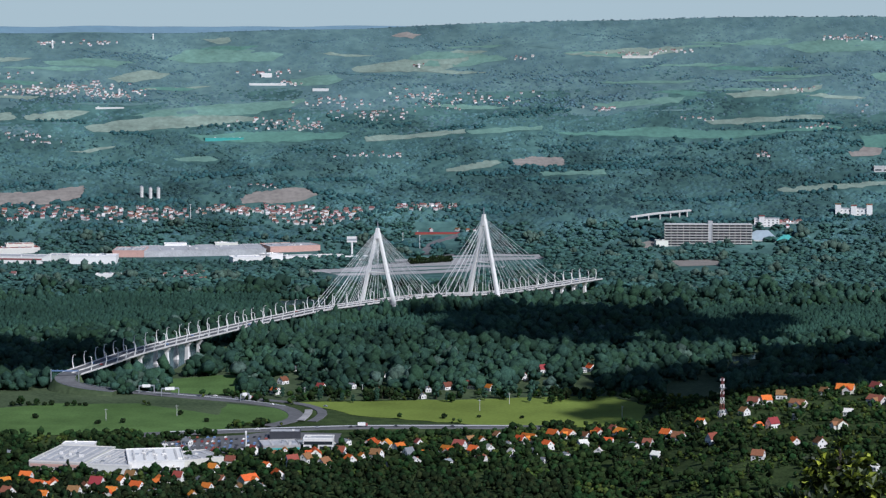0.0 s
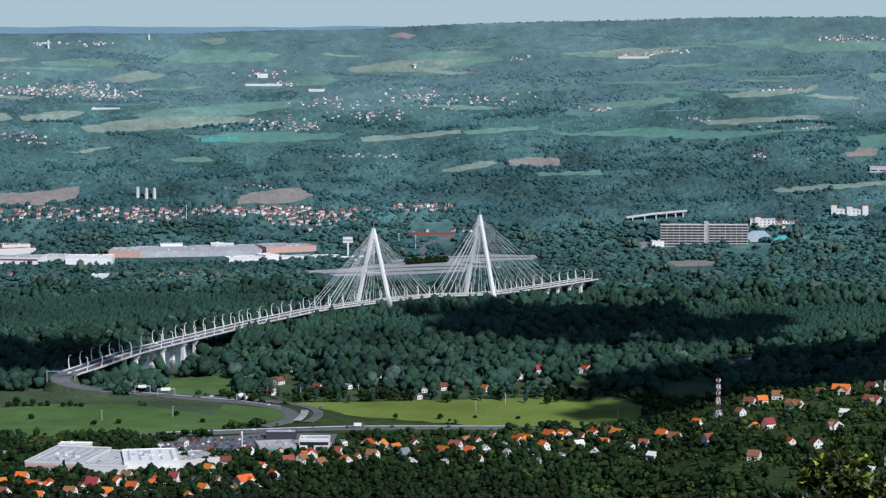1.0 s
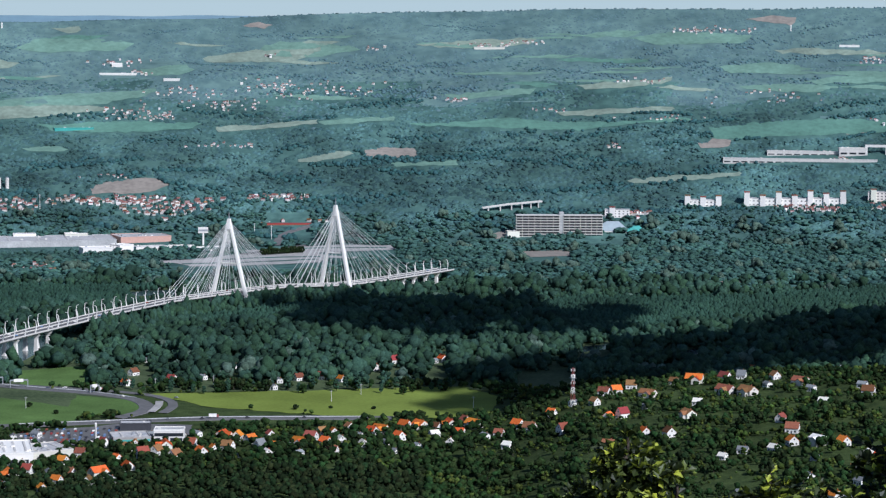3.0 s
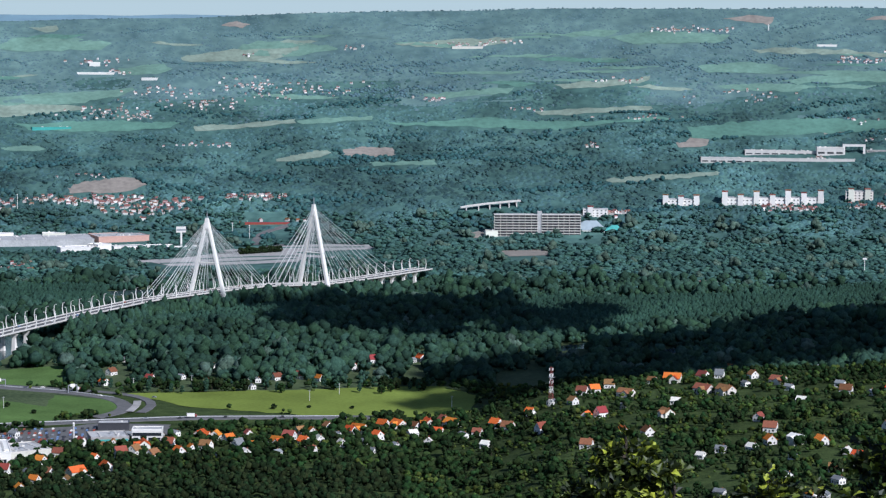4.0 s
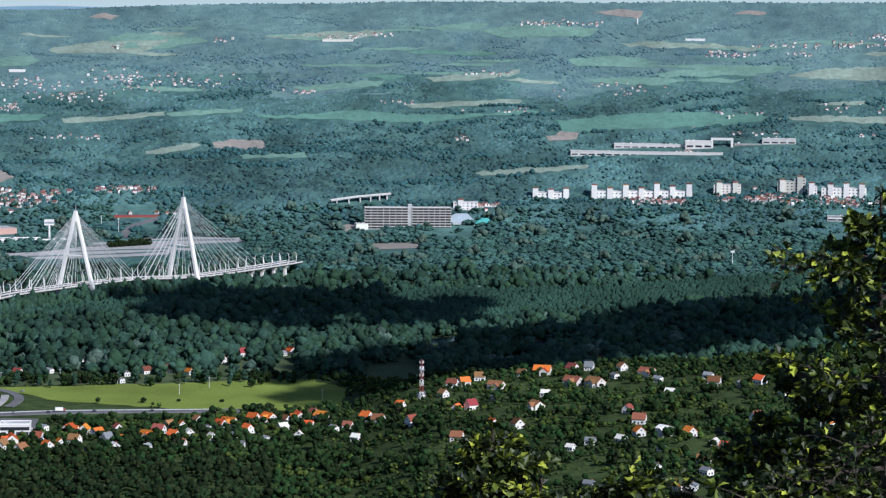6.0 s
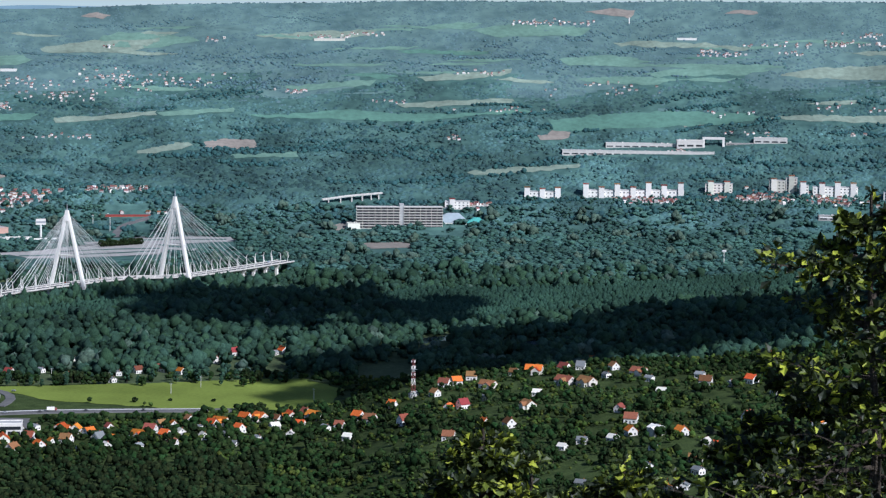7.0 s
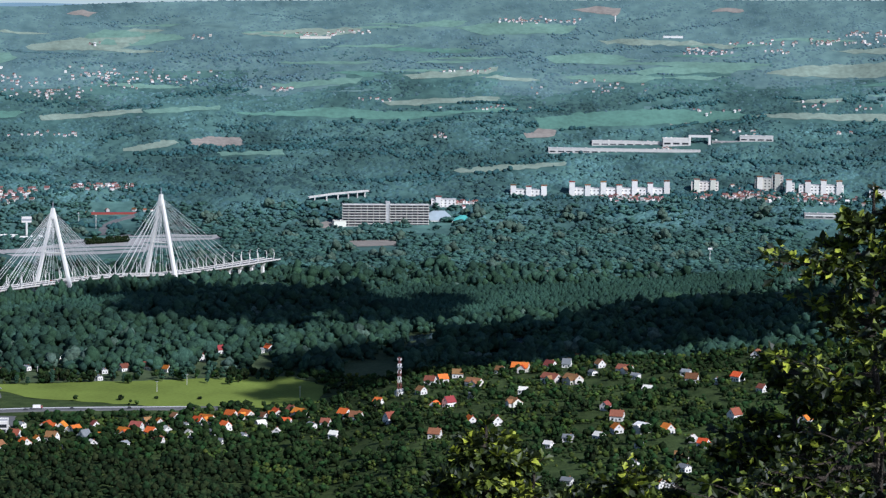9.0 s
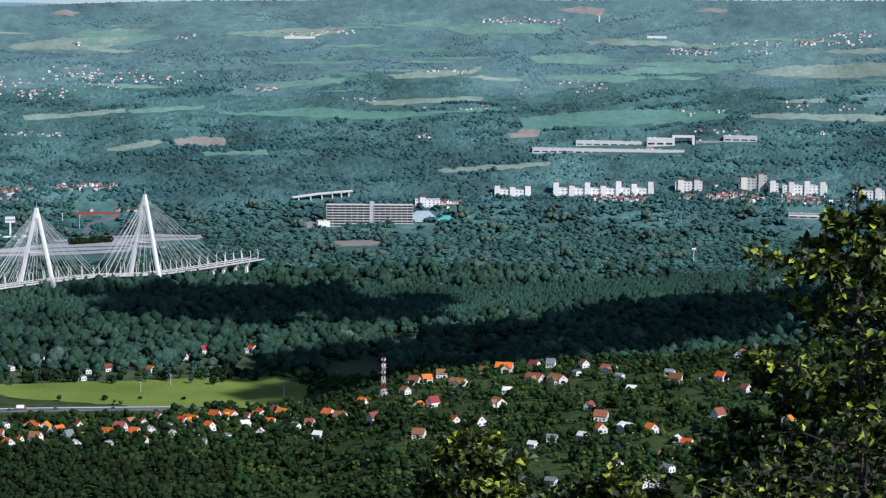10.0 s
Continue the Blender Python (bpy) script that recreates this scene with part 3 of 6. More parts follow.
bridge = thing("bridge", on_land(AXIS[0].x, AXIS[0].y), 0, "long white concrete cable-stayed motorway bridge with two A-shaped pylons", "bridge")
HALF = 13.0


def sweep(profile, lo=0, hi=None):
    """A closed cross-section (side, height) carried along the bridge."""
    bm = bmesh.new()
    rows = []
    o = bridge.matrix_basis.translation
    for i in range(lo, len(AXIS) if hi is None else hi):
        p, t, s = frame_at(i)
        rows.append([bm.verts.new(p + s * u + Vector((0, 0, h)) - o) for u, h in profile])
    n = len(profile)
    for a, b in zip(rows, rows[1:]):
        for k in range(n):
            bm.faces.new((a[k], a[(k + 1) % n], b[(k + 1) % n], b[k]))
    bm.faces.new(rows[0])
    bm.faces.new(rows[-1][::-1])
    bmesh.ops.recalc_face_normals(bm, faces=bm.faces[:])
    return bm


START = nearest_axis(aloft(-8.61, 8.172,14))
part("deck", sweep([(-HALF, 0), (-HALF, -0.9), (-HALF + 4, -2.8), (HALF - 4, -2.8), (HALF, -0.9), (HALF, 0)], START), "concrete", bridge)
part("carriageway", sweep([(-11.5, 0.06), (-11.5, -0.1), (-1.0, -0.1), (-1.0, 0.06)], START), "asphalt", bridge, "grey asphalt carriageway")
part("carriageway", sweep([(1.0, 0.06), (1.0, -0.1), (11.5, -0.1), (11.5, 0.06)], START), "asphalt", bridge, "grey asphalt carriageway")
for side in (-1, 1):
    part("parapet", sweep([(side * HALF, 0.0), (side * HALF, 0.75), (side * (HALF - 0.5), 0.75), (side * (HALF - 0.5), 0.0)], START), "concrete", bridge, "pale parapet rail")
    part("guard_rail", sweep([(side * 10.5, 0.5), (side * 10.5, 0.9), (side * 10.3, 0.9), (side * 10.3, 0.5)], 0, START + 1), "steel", bridge, "grey steel guard rail")
part("barrier", sweep([(-0.35, 0), (-0.25, 1.0), (0.25, 1.0), (0.35, 0)], START), "concrete", bridge, "concrete middle barrier")
part("approach", sweep([(-11, 0), (-17, -9), (17, -9), (11, 0)], 0, START + 1), "ground", bridge, "grassy embankment of the bridge approach")
part("approach_road", sweep([(-10, 0.02), (-10, 0.12), (10, 0.12), (10, 0.02)], 0, START + 1), "asphalt", bridge, "grey asphalt approach road")


def pylon(i, height, spread):
    p, t, s = frame_at(i)
    s = Vector((s.x, s.y * 0.3, 0)).normalized()
    o = bridge.matrix_basis.translation
    apex = p + Vector((0, 0, height * 0.86))
    for side in (-1, 1):
        bm = bmesh.new()
        foot = p + s * side * spread - Vector((0, 0, 20))
        rows = []
        for k in range(9):
            f = k / 8
            c = foot.lerp(apex + s * side * 1.3, f)
            w, l = 2.0 - 0.5 * f, 2.2 - 0.5 * f
            rows.append([bm.verts.new(c + s * a * w + t * b * l - o) for a, b in ((-1, -0.7), (-0.7, -1), (0.7, -1), (1, -0.7), (1, 0.7), (0.7, 1), (-0.7, 1), (-1, 0.7))])
        for a, b in zip(rows, rows[1:]):
            for k in range(8):
                bm.faces.new((a[k], a[(k + 1) % 8], b[(k + 1) % 8], b[k]))
        bm.faces.new(rows[0])
        bm.faces.new(rows[-1])
        bmesh.ops.recalc_face_normals(bm, faces=bm.faces[:])
        part("pylon_leg", bm, "white", bridge, "white tapered concrete pylon leg")
    bm = bmesh.new()
    for z0, z1, w0, w1 in ((0.79, 0.92, 3.0, 1.5),):
        rows = [[bm.verts.new(p + s * a * w + t * b * w * 0.8 + Vector((0, 0, height * z)) - o) for a, b in ((-1, -1), (1, -1), (1, 1), (-1, 1))] for z, w in ((z0, w0), (z1, w1))]
        for k in range(4):
            bm.faces.new((rows[0][k], rows[0][(k + 1) % 4], rows[1][(k + 1) % 4], rows[1][k]))
        bm.faces.new(rows[1])
        bm.faces.new(rows[0][::-1])
    head = part("pylon_head", bm, "white", bridge, "white pylon head")
    part("mast", tube(bmesh.new(), [p + Vector((0, 0, height * 0.92)) - o, p + Vector((0, 0, height)) - o], [0.9, 0.35]), "steel", head, "grey lightning mast")
    part("cross_beam", tube(bmesh.new(), [p - s * spread * 0.92 + Vector((0, 0, -3.5)) - o, p + s * spread * 0.92 + Vector((0, 0, -3.5)) - o], [1.8, 1.8], 8), "concrete", bridge)
    beam = height * 0.36
    part("cross_beam", tube(bmesh.new(), [p - s * spread * 0.6 + Vector((0, 0, beam)) - o, p + s * spread * 0.6 + Vector((0, 0, beam)) - o], [1.1, 1.1], 6), "white", bridge)


def stay(i, j, top, side):
    p, t, s = frame_at(i)
    q, t2, s2 = frame_at(j)
    o = bridge.matrix_basis.translation
    part("stay_cable", tube(bmesh.new(), [q + s2 * side * (HALF - 0.6) - o, p + s * side * 1.5 + Vector((0, 0, top)) - o], [0.24, 0.24], 4), "cable", bridge)


LEFT, RIGHT = nearest_axis(aloft(-1.60, 6.60,23)), nearest_axis(aloft(0.98, 6.42,23))
LEFT_H, RIGHT_H = 98.0, 109.0
SPREAD = 24.5
END_L, END_R = nearest_axis(aloft(-2.87, 6.773,22)), nearest_axis(aloft(2.63, 6.202,22))
MID = nearest_axis(aloft(-0.25, 6.456,23))
for here, h, lo, hi in ((LEFT, LEFT_H, END_L, MID), (RIGHT, RIGHT_H, MID, END_R)):
    pylon(here, h, SPREAD)
    for side in (-1, 1):
        for end in (lo, hi):
            for k in range(1, 12):
                stay(here, round(here + (end - here) * (k + 0.4) / 11.4), h * (0.62 + 0.26 * k / 11), side)


def pier(i):
    p, t, s = frame_at(i)
    o = bridge.matrix_basis.translation
    g = float(ground_z(p.x, p.y)) - 0.5
    for side in (-1, 1):
        bm = bmesh.new()
        rows = []
        for z, w, l in ((g, 2.6, 2.2), (g + 3, 2.2, 1.8), (p.z - 7, 1.7, 1.4), (p.z - 3.1, 4.6, 1.7)):
            rows.append([bm.verts.new(Vector((p.x, p.y, z)) + s * (side * 7 + a * w) + t * b * l - o) for a, b in ((-1, -1), (1, -1), (1, 1), (-1, 1))])
        for a, b in zip(rows, rows[1:]):
            for k in range(4):
                bm.faces.new((a[k], a[(k + 1) % 4], b[(k + 1) % 4], b[k]))
        bm.faces.new(rows[0])
        bm.faces.new(rows[-1])
        bmesh.ops.recalc_face_normals(bm, faces=bm.faces[:])
        part("pier", bm, "white", bridge, "white flared concrete pier")


for spot in (aloft(-7.16, 7.723,20), aloft(-6.52, 7.565,21), aloft(-6.09, 7.468,22), aloft(-5.74, 7.395,22), aloft(-4.37, 7.073,22), aloft(2.37, 6.242,22), aloft(2.70, 6.201,22), aloft(2.96, 6.161,22), aloft(3.22, 6.121,21)):
    pier(nearest_axis(spot))


# lamp posts along both sides of the bridge: a leaning, kinked white mast
def lamp_post():
    post = thing("lamp_post", (0, 0, 0), 0, "tall white kinked lamp post standing on the bridge", "street lamp", "lamp posts on the bridge")
    part("pole", tube(bmesh.new(), [(0, 0, 0), (1.3, 0, 7.5), (0.5, 0, 13.5)], [0.6, 0.5, 0.3], 6), "white", post)
    arm = part("arm", tube(bmesh.new(), [(0.5, 0, 13.4), (-1.2, 0, 14.3)], [0.3, 0.22], 5), "white", post)
    part("lamp_head", boxes((-2.2, -0.9, -0.4, 0.4, 14.1, 14.5)), "white", arm, "white lamp head")
    part("strut", tube(bmesh.new(), [(-0.9, 0, 0), (0.9, 0, 6.0)], [0.3, 0.22], 5), "white", post)
    part("base_plate", boxes((-0.6, 0.6, -0.6, 0.6, -0.1, 0.25)), "concrete", post)
    return post


first = lamp_post()
rows = []
run = 0.0
for i in range(START, len(AXIS) - 1):
    run += (AXIS[i] - AXIS[i - 1]).length
    if run >= 19.0:
        run = 0.0
        p, t, s = frame_at(i)
        for side in (-1, 1):
            rows.append((p + s * side * (HALF - 1.0) + Vector((0, 0, 0.02)), math.atan2(s.y * side, s.x * side)))
first.matrix_basis = Matrix.Translation(rows[0][0]) @ Matrix.Rotation(rows[0][1], 4, "Z")
for p, a in rows[1:]:
    copy_thing(first, Matrix.Translation(p) @ Matrix.Rotation(a, 4, "Z"))
KEEP_OFF.append([(f[0] + f[2] * 17).xy[:] for f in map(frame_at, range(len(AXIS)))] + [(f[0] - f[2] * 17).xy[:] for f in map(frame_at, reversed(range(len(AXIS))))])


# ---- clouds that drift above the valley and shade parts of it ----
def cloud(shade, spans, seed):
    """A heap of rounded puffs whose shade falls on the land about the point shade; spans: half length, half width and turn."""
    rr = random.Random(seed)
    h = 620.0
    lift = TO_SUN * (h / TO_SUN.z)
    bm = bmesh.new()
    a, b, turn = spans
    for k in range(60):
        r, w = math.sqrt(rr.random()), rr.uniform(0, 2 * math.pi)
        u, v = r * a * math.cos(w), r * b * math.sin(w)
        size = (1.05 - 0.65 * r) * min(a, b) * rr.uniform(0.32, 0.6)
        c = Vector((u * math.cos(turn) - v * math.sin(turn), u * math.sin(turn) + v * math.cos(turn), size * 0.3 + rr.uniform(0, 12)))
        made = bmesh.ops.create_icosphere(bm, subdivisions=2, radius=size)["verts"]
        for q in made:
            n = q.co.normalized()
            q.co *= 1 + 0.22 * noise.noise(n * 2.3 + Vector((k, seed, 0)))
            q.co.z *= 0.6 if q.co.z > 0 else 0.25
            q.co += c
    ob = new("cloud", mesh_of("cloud", bm, "cloud"))
    for f in ob.data.polygons:
        f.use_smooth = True
    ob.location = Vector((shade.x, shade.y, 0)) + lift
    tagged(ob, "fair-weather cloud drifting over the valley", "cloud", "clouds", "structure")


cloud(sight(4.2, 7.30), (215, 178, 0.1), 1)
cloud(sight(0.9, 7.03), (125, 42, 0.1), 2)
cloud(sight(7.5, 8.5), (200, 115, 0.4), 3)
cloud(sight(10.3, 8.02), (215, 125, 0.5), 7)
cloud(sight(12.61, 7.749), (190, 115, 0.55), 8)
cloud(sight(14.95, 7.220), (250, 130, 0.5), 4)
cloud(sight(-9.55, 7.945), (110, 140, 0.2), 5)
cloud(sight(5.35, 9.02), (85, 65, 0.3), 6)


# pale summer sky low behind the hills
def sky_bank():
    m = bpy.data.materials.new("pale_sky")
    m.use_nodes = True
    N, L = m.node_tree.nodes, m.node_tree.links
    e = N.new("ShaderNodeEmission")
    e.inputs[0].default_value, e.inputs[1].default_value = (0.505, 0.575, 0.49, 1), 1.0
    L.new(e.outputs[0], N["Material Output"].inputs[0])
    M["pale_sky"] = m
    bm = bmesh.new()
    rows = [[bm.verts.new((4994 * math.sin(radians(b)), 4994 * math.cos(radians(b)), z)) for z in (320, 420, 520)] for b in range(-30, 37, 2)]
    for a, b in zip(rows, rows[1:]):
        for k in range(2):
            bm.faces.new((a[k], b[k], b[k + 1], a[k + 1]))
    tagged(new("backdrop", mesh_of("backdrop", bm, "pale_sky")), "pale blue summer sky low over the hills", "sky", kind="structure")


sky_bank()


# ---- houses ----
def gable_body(l, w, h, pitch):
    """Walls with two gables, the ridge along x."""
    bm = bmesh.new()
    top = h + w / 2 * pitch
    a = [bm.verts.new((sx * l / 2, sy * w / 2, z)) for z in (-1.5, h) for sx, sy in ((-1, -1), (1, -1), (1, 1), (-1, 1))]
    r = [bm.verts.new((sx * l / 2, 0, top)) for sx in (-1, 1)]
    for f in ((a[0], a[1], a[5], a[4]), (a[2], a[3], a[7], a[6]), (a[1], a[2], a[6], r[1], a[5]), (a[3], a[0], a[4], r[0], a[7]), (a[3], a[2], a[1], a[0]), (a[4], a[5], r[1], r[0]), (a[6], a[7], r[0], r[1])):
        bm.faces.new(f)
    return bm


def gable_roof(l, w, h, pitch, over=0.6, thick=0.3):
    bm = bmesh.new()
    for side in (-1, 1):
        e = w / 2 + over
        lo, hi = h - over * pitch, h + w / 2 * pitch
        v = []
        for z in (0.06, thick + 0.06):
            for sx in (-1, 1):
                v.append(bm.verts.new((sx * (l / 2 + over * 0.6), side * e, lo + z)))
                v.append(bm.verts.new((sx * (l / 2 + over * 0.6), -side * 0.02, hi + z)))
        for f in ((0, 1, 3, 2), (4, 6, 7, 5), (0, 2, 6, 4), (1, 5, 7, 3), (0, 4, 5, 1), (2, 3, 7, 6)):
            bm.faces.new([v[i] for i in f])
    bmesh.ops.recalc_face_normals(bm, faces=bm.faces[:])
    return bm


def house(l, w, h, pitch, roof, wall, label, detail=True, group="houses", wing=0.0):
    ob = thing("house", (0, 0, -900), 0, label, "house", group)
    body = part("wall", gable_body(l, w, h, pitch), wall, ob)
    top = part("roof", gable_roof(l, w, h, pitch), roof, ob)
    if wing:
        turned = Matrix.Translation((l * 0.16, -w / 2 - wing / 2 + 1.2, 0)) @ Matrix.Rotation(math.pi / 2, 4, "Z")
        for name, bm, material in (("wing_wall", gable_body(wing + 2.4, w * 0.72, h * 0.9, pitch), wall), ("wing_roof", gable_roof(wing + 2.4, w * 0.72, h * 0.9, pitch), roof)):
            bm.transform(turned)
            part(name, bm, material, ob)
        part("porch", boxes((-l * 0.42, -l * 0.05, -w / 2 - 2.2, -w / 2 - 0.02, 2.3, 2.55)), "grey_tile", ob, "flat grey porch roof")
    if detail:
        part("chimney", boxes((l * 0.18, l * 0.18 + 0.8, 0.5, 1.3, h, h + w / 2 * pitch + 1.0)), "brown_tile", top, "brick chimney")
        for x in (-l / 2 - 0.05, l / 2 + 0.05):
            for y in (-w * 0.22, w * 0.22):
                part("window", boxes((x - 0.06, x + 0.06, y - 0.6, y + 0.6, 1.0, 2.5)), "glass", body, "dark glazed window")
            part("window", boxes((x - 0.06, x + 0.06, -0.55, 0.55, h + 0.5, h + 1.7)), "glass", body, "dark glazed window")
        for x in (-l * 0.28, l * 0.28):
            part("window", boxes((x - 0.8, x + 0.8, -w / 2 - 0.1, -w / 2 + 0.02, 1.0, 2.5)), "glass", body, "dark glazed window")
        part("door", boxes((-0.5, 0.5, -w / 2 - 0.1, -w / 2 + 0.02, 0, 2.1)), "dark", body, "dark entrance door")
    return ob


HOUSES = {
    "o": house(10, 8.5, 4.4, 0.9, "red_tile", "white", "white house with a bright orange tiled roof among garden trees"),
    "O": house(16, 10.5, 5.0, 0.8, "red_tile", "plaster", "large cream house with a wide orange tiled roof", wing=3.5),
    "b": house(10.5, 8.5, 4.4, 0.95, "brown_tile", "white", "white house with a brown tiled roof among garden trees"),
    "B": house(17, 10, 4.4, 0.75, "brown_tile", "plaster", "long house with a faded brown tiled roof", wing=3.5),
    "d": house(11, 9, 5.2, 1.15, "dark_red", "white", "white gabled house with a steep dark red roof"),
    "g": house(9, 8, 4.0, 1.2, "grey_tile", "white", "small white house with a steep grey roof"),
    "w": house(8, 6.5, 3.8, 0.6, "grey_tile", "white", "small pale cottage with a light grey roof"),
    "W": house(13, 11, 6.5, 0.45, "white", "plaster", "big cream villa with a pale low roof", wing=3.5),
    "p": house(8.5, 7, 3.8, 0.8, "plaster", "white", "small cottage with a pale faded roof"),
}


def clear_before(p, half, back, front):
    """Keeps the ground in front of a house open towards the lookout."""
    u = Vector((p.x, p.y)).normalized()
    n = Vector((-u.y, u.x))
    q = Vector((p.x, p.y))
    KEEP_CLEAR.append([(q + u * a + n * b)[:] for a, b in ((back, -half), (back, half), (-front, half), (-front, -half))])


def settle(rows, spread=0.6, aim=-0.85, front=9):
    """Sets houses at their bearings; the gables look more or less towards the south-west."""
    for k, (b, drop, kind) in enumerate(rows):
        p = sight(b, drop)
        rr = random.Random(int(b * 1000 + drop * 7919))
        scale = rr.uniform(0.76, 1.0)
        ob = copy_thing(HOUSES[kind], Matrix.Translation(p) @ Matrix.Rotation(aim + rr.uniform(-spread, spread) + (math.pi / 2 if rr.random() < 0.25 else 0), 4, "Z"))
        ob.scale = (scale, scale, scale)
        clear_before(p, (4.6 if front < 20 else 8.0) * scale, 4, front * (rr.uniform(0.1, 1.0) if front < 20 else 1.0))


VALLEY = [
    (-9.41, 10.826,"O"), (-9.02, 10.786,"O"), (-8.05, 10.813,"d"), (-7.47, 10.725,"o"), (-6.77, 10.151,"o"), (-4.56, 10.782,"O"), (-5.19, 10.772,"b"), (-5.84, 11.094,"o"), (-5.68, 10.724,"w"),
    (-4.95, 10.325,"b"), (-4.43, 10.113,"d"), (-3.87, 10.211,"b"), (-3.70, 10.122,"o"), (-1.90, 10.267,"o"), (-1.70, 9.984,"O"), (-1.34, 9.985,"o"), (-0.82, 10.194,"g"), (0.11, 10.117,"O"),
    (-0.21, 10.143,"w"), (-2.40, 10.160,"d"), (0.90, 9.883,"o"), (0.63, 9.871,"b"), (1.46, 9.959,"w"),
]
VALLEY_MORE = [
    (1.79, 9.880,"o"), (2.12, 10.110,"w"), (2.55, 9.745,"o"), (2.91, 9.755,"O"), (3.61, 9.736,"O"), (3.96, 9.629,"b"), (5.18, 9.716,"o"), (4.42, 9.972,"w"), (2.29, 10.316,"w"),
    (-6.48, 9.900,"w"), (-5.96, 9.858,"w"), (-10.03, 10.017,"w"), (-10.09, 10.931,"b"), (-8.57, 10.952,"b"), (-7.14, 10.887,"o"), (-6.33, 10.494,"p"), (-3.21, 10.308,"b"), (-2.62, 9.926,"b"),
    (-1.24, 10.399,"w"), (-0.58, 9.936,"b"), (1.07, 10.064,"p"), (3.24, 9.946,"p"), (4.75, 9.903,"b"),
]
VALLEY_THIRD = [
    (-4.13, 10.453,"o"), (-3.54, 10.382,"d"), (-3.00, 10.207,"O"), (-2.79, 10.415,"b"), (-2.19, 10.343,"o"), (-1.57, 10.217,"b"), (-1.04, 10.064,"o"), (-0.42, 10.220,"o"), (0.37, 10.014,"b"),
    (0.71, 10.142,"o"), (1.26, 9.778,"b"), (1.59, 10.165,"p"), (1.99, 9.853,"O"), (2.42, 10.005,"o"), (3.30, 9.765,"b"), (3.83, 9.914,"o"), (4.16, 9.730,"O"), (5.46, 9.789,"b"),
    (-6.56, 10.797,"O"), (-6.17, 10.677,"d"), (-5.51, 10.920,"o"), (-4.79, 10.958,"b"), (-9.66, 10.589,"o"),
]
VALLEY_FOURTH = [
    (-8.31, 10.883,"b"), (-7.79, 10.999,"O"), (-9.28, 11.008,"o"), (-7.27, 10.602,"b"), (-6.78, 11.023,"w"), (-4.27, 10.914,"w"), (-3.87, 10.662,"o"), (-3.34, 9.920,"w"), (-2.27, 9.903,"w"),
    (-0.65, 10.375,"p"), (0.08, 10.376,"w"), (0.87, 10.323,"b"), (2.85, 10.208,"w"), (3.63, 10.123,"p"), (4.95, 10.183,"p"), (-10.14, 10.675,"o"), (-8.70, 10.668,"w"), (-5.37, 10.486,"o"),
]
HILLSIDE = [
    (5.98, 9.419,"o"), (5.17, 9.677,"o"), (4.44, 9.958,"w"), (6.24, 9.814,"d"), (6.97, 9.157,"b"), (7.18, 8.934,"b"), (7.46, 8.890,"o"), (7.82, 8.767,"b"), (8.20, 8.951,"B"),
    (7.29, 9.485,"o"), (7.62, 9.439,"d"), (8.10, 9.236,"w"), (9.27, 8.619,"O"), (8.80, 8.655,"b"), (9.97, 8.550,"b"), (10.35, 8.489,"g"), (10.95, 8.663,"w"), (11.12, 8.480,"b"),
    (11.71, 8.590,"B"), (11.95, 8.722,"w"), (10.50, 8.855,"B"), (9.99, 8.843,"B"), (9.14, 9.403,"B"),
]
HILLSIDE_MORE = [
    (11.27, 9.443,"b"), (11.54, 9.688,"b"), (11.54, 9.967,"o"), (12.14, 9.946,"W"), (12.71, 9.950,"o"), (10.41, 10.196,"w"), (9.95, 10.338,"p"), (11.13, 10.134,"p"), (12.06, 10.291,"w"),
    (8.71, 9.849,"b"), (8.13, 9.851,"o"), (7.30, 10.165,"b"), (13.52, 8.050,"d"), (13.83, 8.065,"B"), (13.11, 8.620,"w"), (13.25, 8.780,"b"), (13.83, 8.784,"w"), (14.30, 8.703,"o"),
    (14.25, 9.586,"d"), (13.05, 10.592,"b"), (13.12, 10.828,"w"), (12.53, 11.181,"o"), (12.82, 11.169,"w"),
]
HILLTOP = [
    (14.21, 10.667,"w"), (11.95, 10.738,"w"), (10.40, 11.187,"w"), (12.24, 9.030,"p"), (12.69, 8.254,"w"), (14.73, 8.184,"b"), (15.23, 8.353,"w"), (14.87, 8.932,"b"), (15.62, 9.151,"w"),
    (15.87, 9.639,"o"), (15.15, 10.048,"w"), (16.21, 8.751,"b"), (13.29, 10.129,"p"), (13.55, 10.244,"o"), (9.35, 9.116,"p"), (10.61, 8.316,"b"), (6.47, 9.179,"w"),
]
RIVERSIDE = [
    (-3.90, 8.724,"o"), (-2.85, 8.694,"d"), (-3.46, 8.197,"w"), (-2.13, 8.608,"w"), (-1.41, 8.352,"w"), (-1.47, 8.754,"b"), (-0.51, 8.847,"w"), (-0.37, 8.692,"w"), (0.63, 8.613,"b"),
    (1.07, 8.664,"o"), (1.85, 8.415,"o"), (2.31, 8.244,"d"), (3.43, 8.210,"o"), (3.23, 8.237,"w"), (-3.73, 8.492,"b"), (0.08, 8.640,"b"),
]
for rows in (VALLEY, VALLEY_MORE, VALLEY_THIRD, VALLEY_FOURTH, HILLSIDE, HILLSIDE_MORE, HILLTOP):
    settle(rows)
settle(RIVERSIDE, front=115)


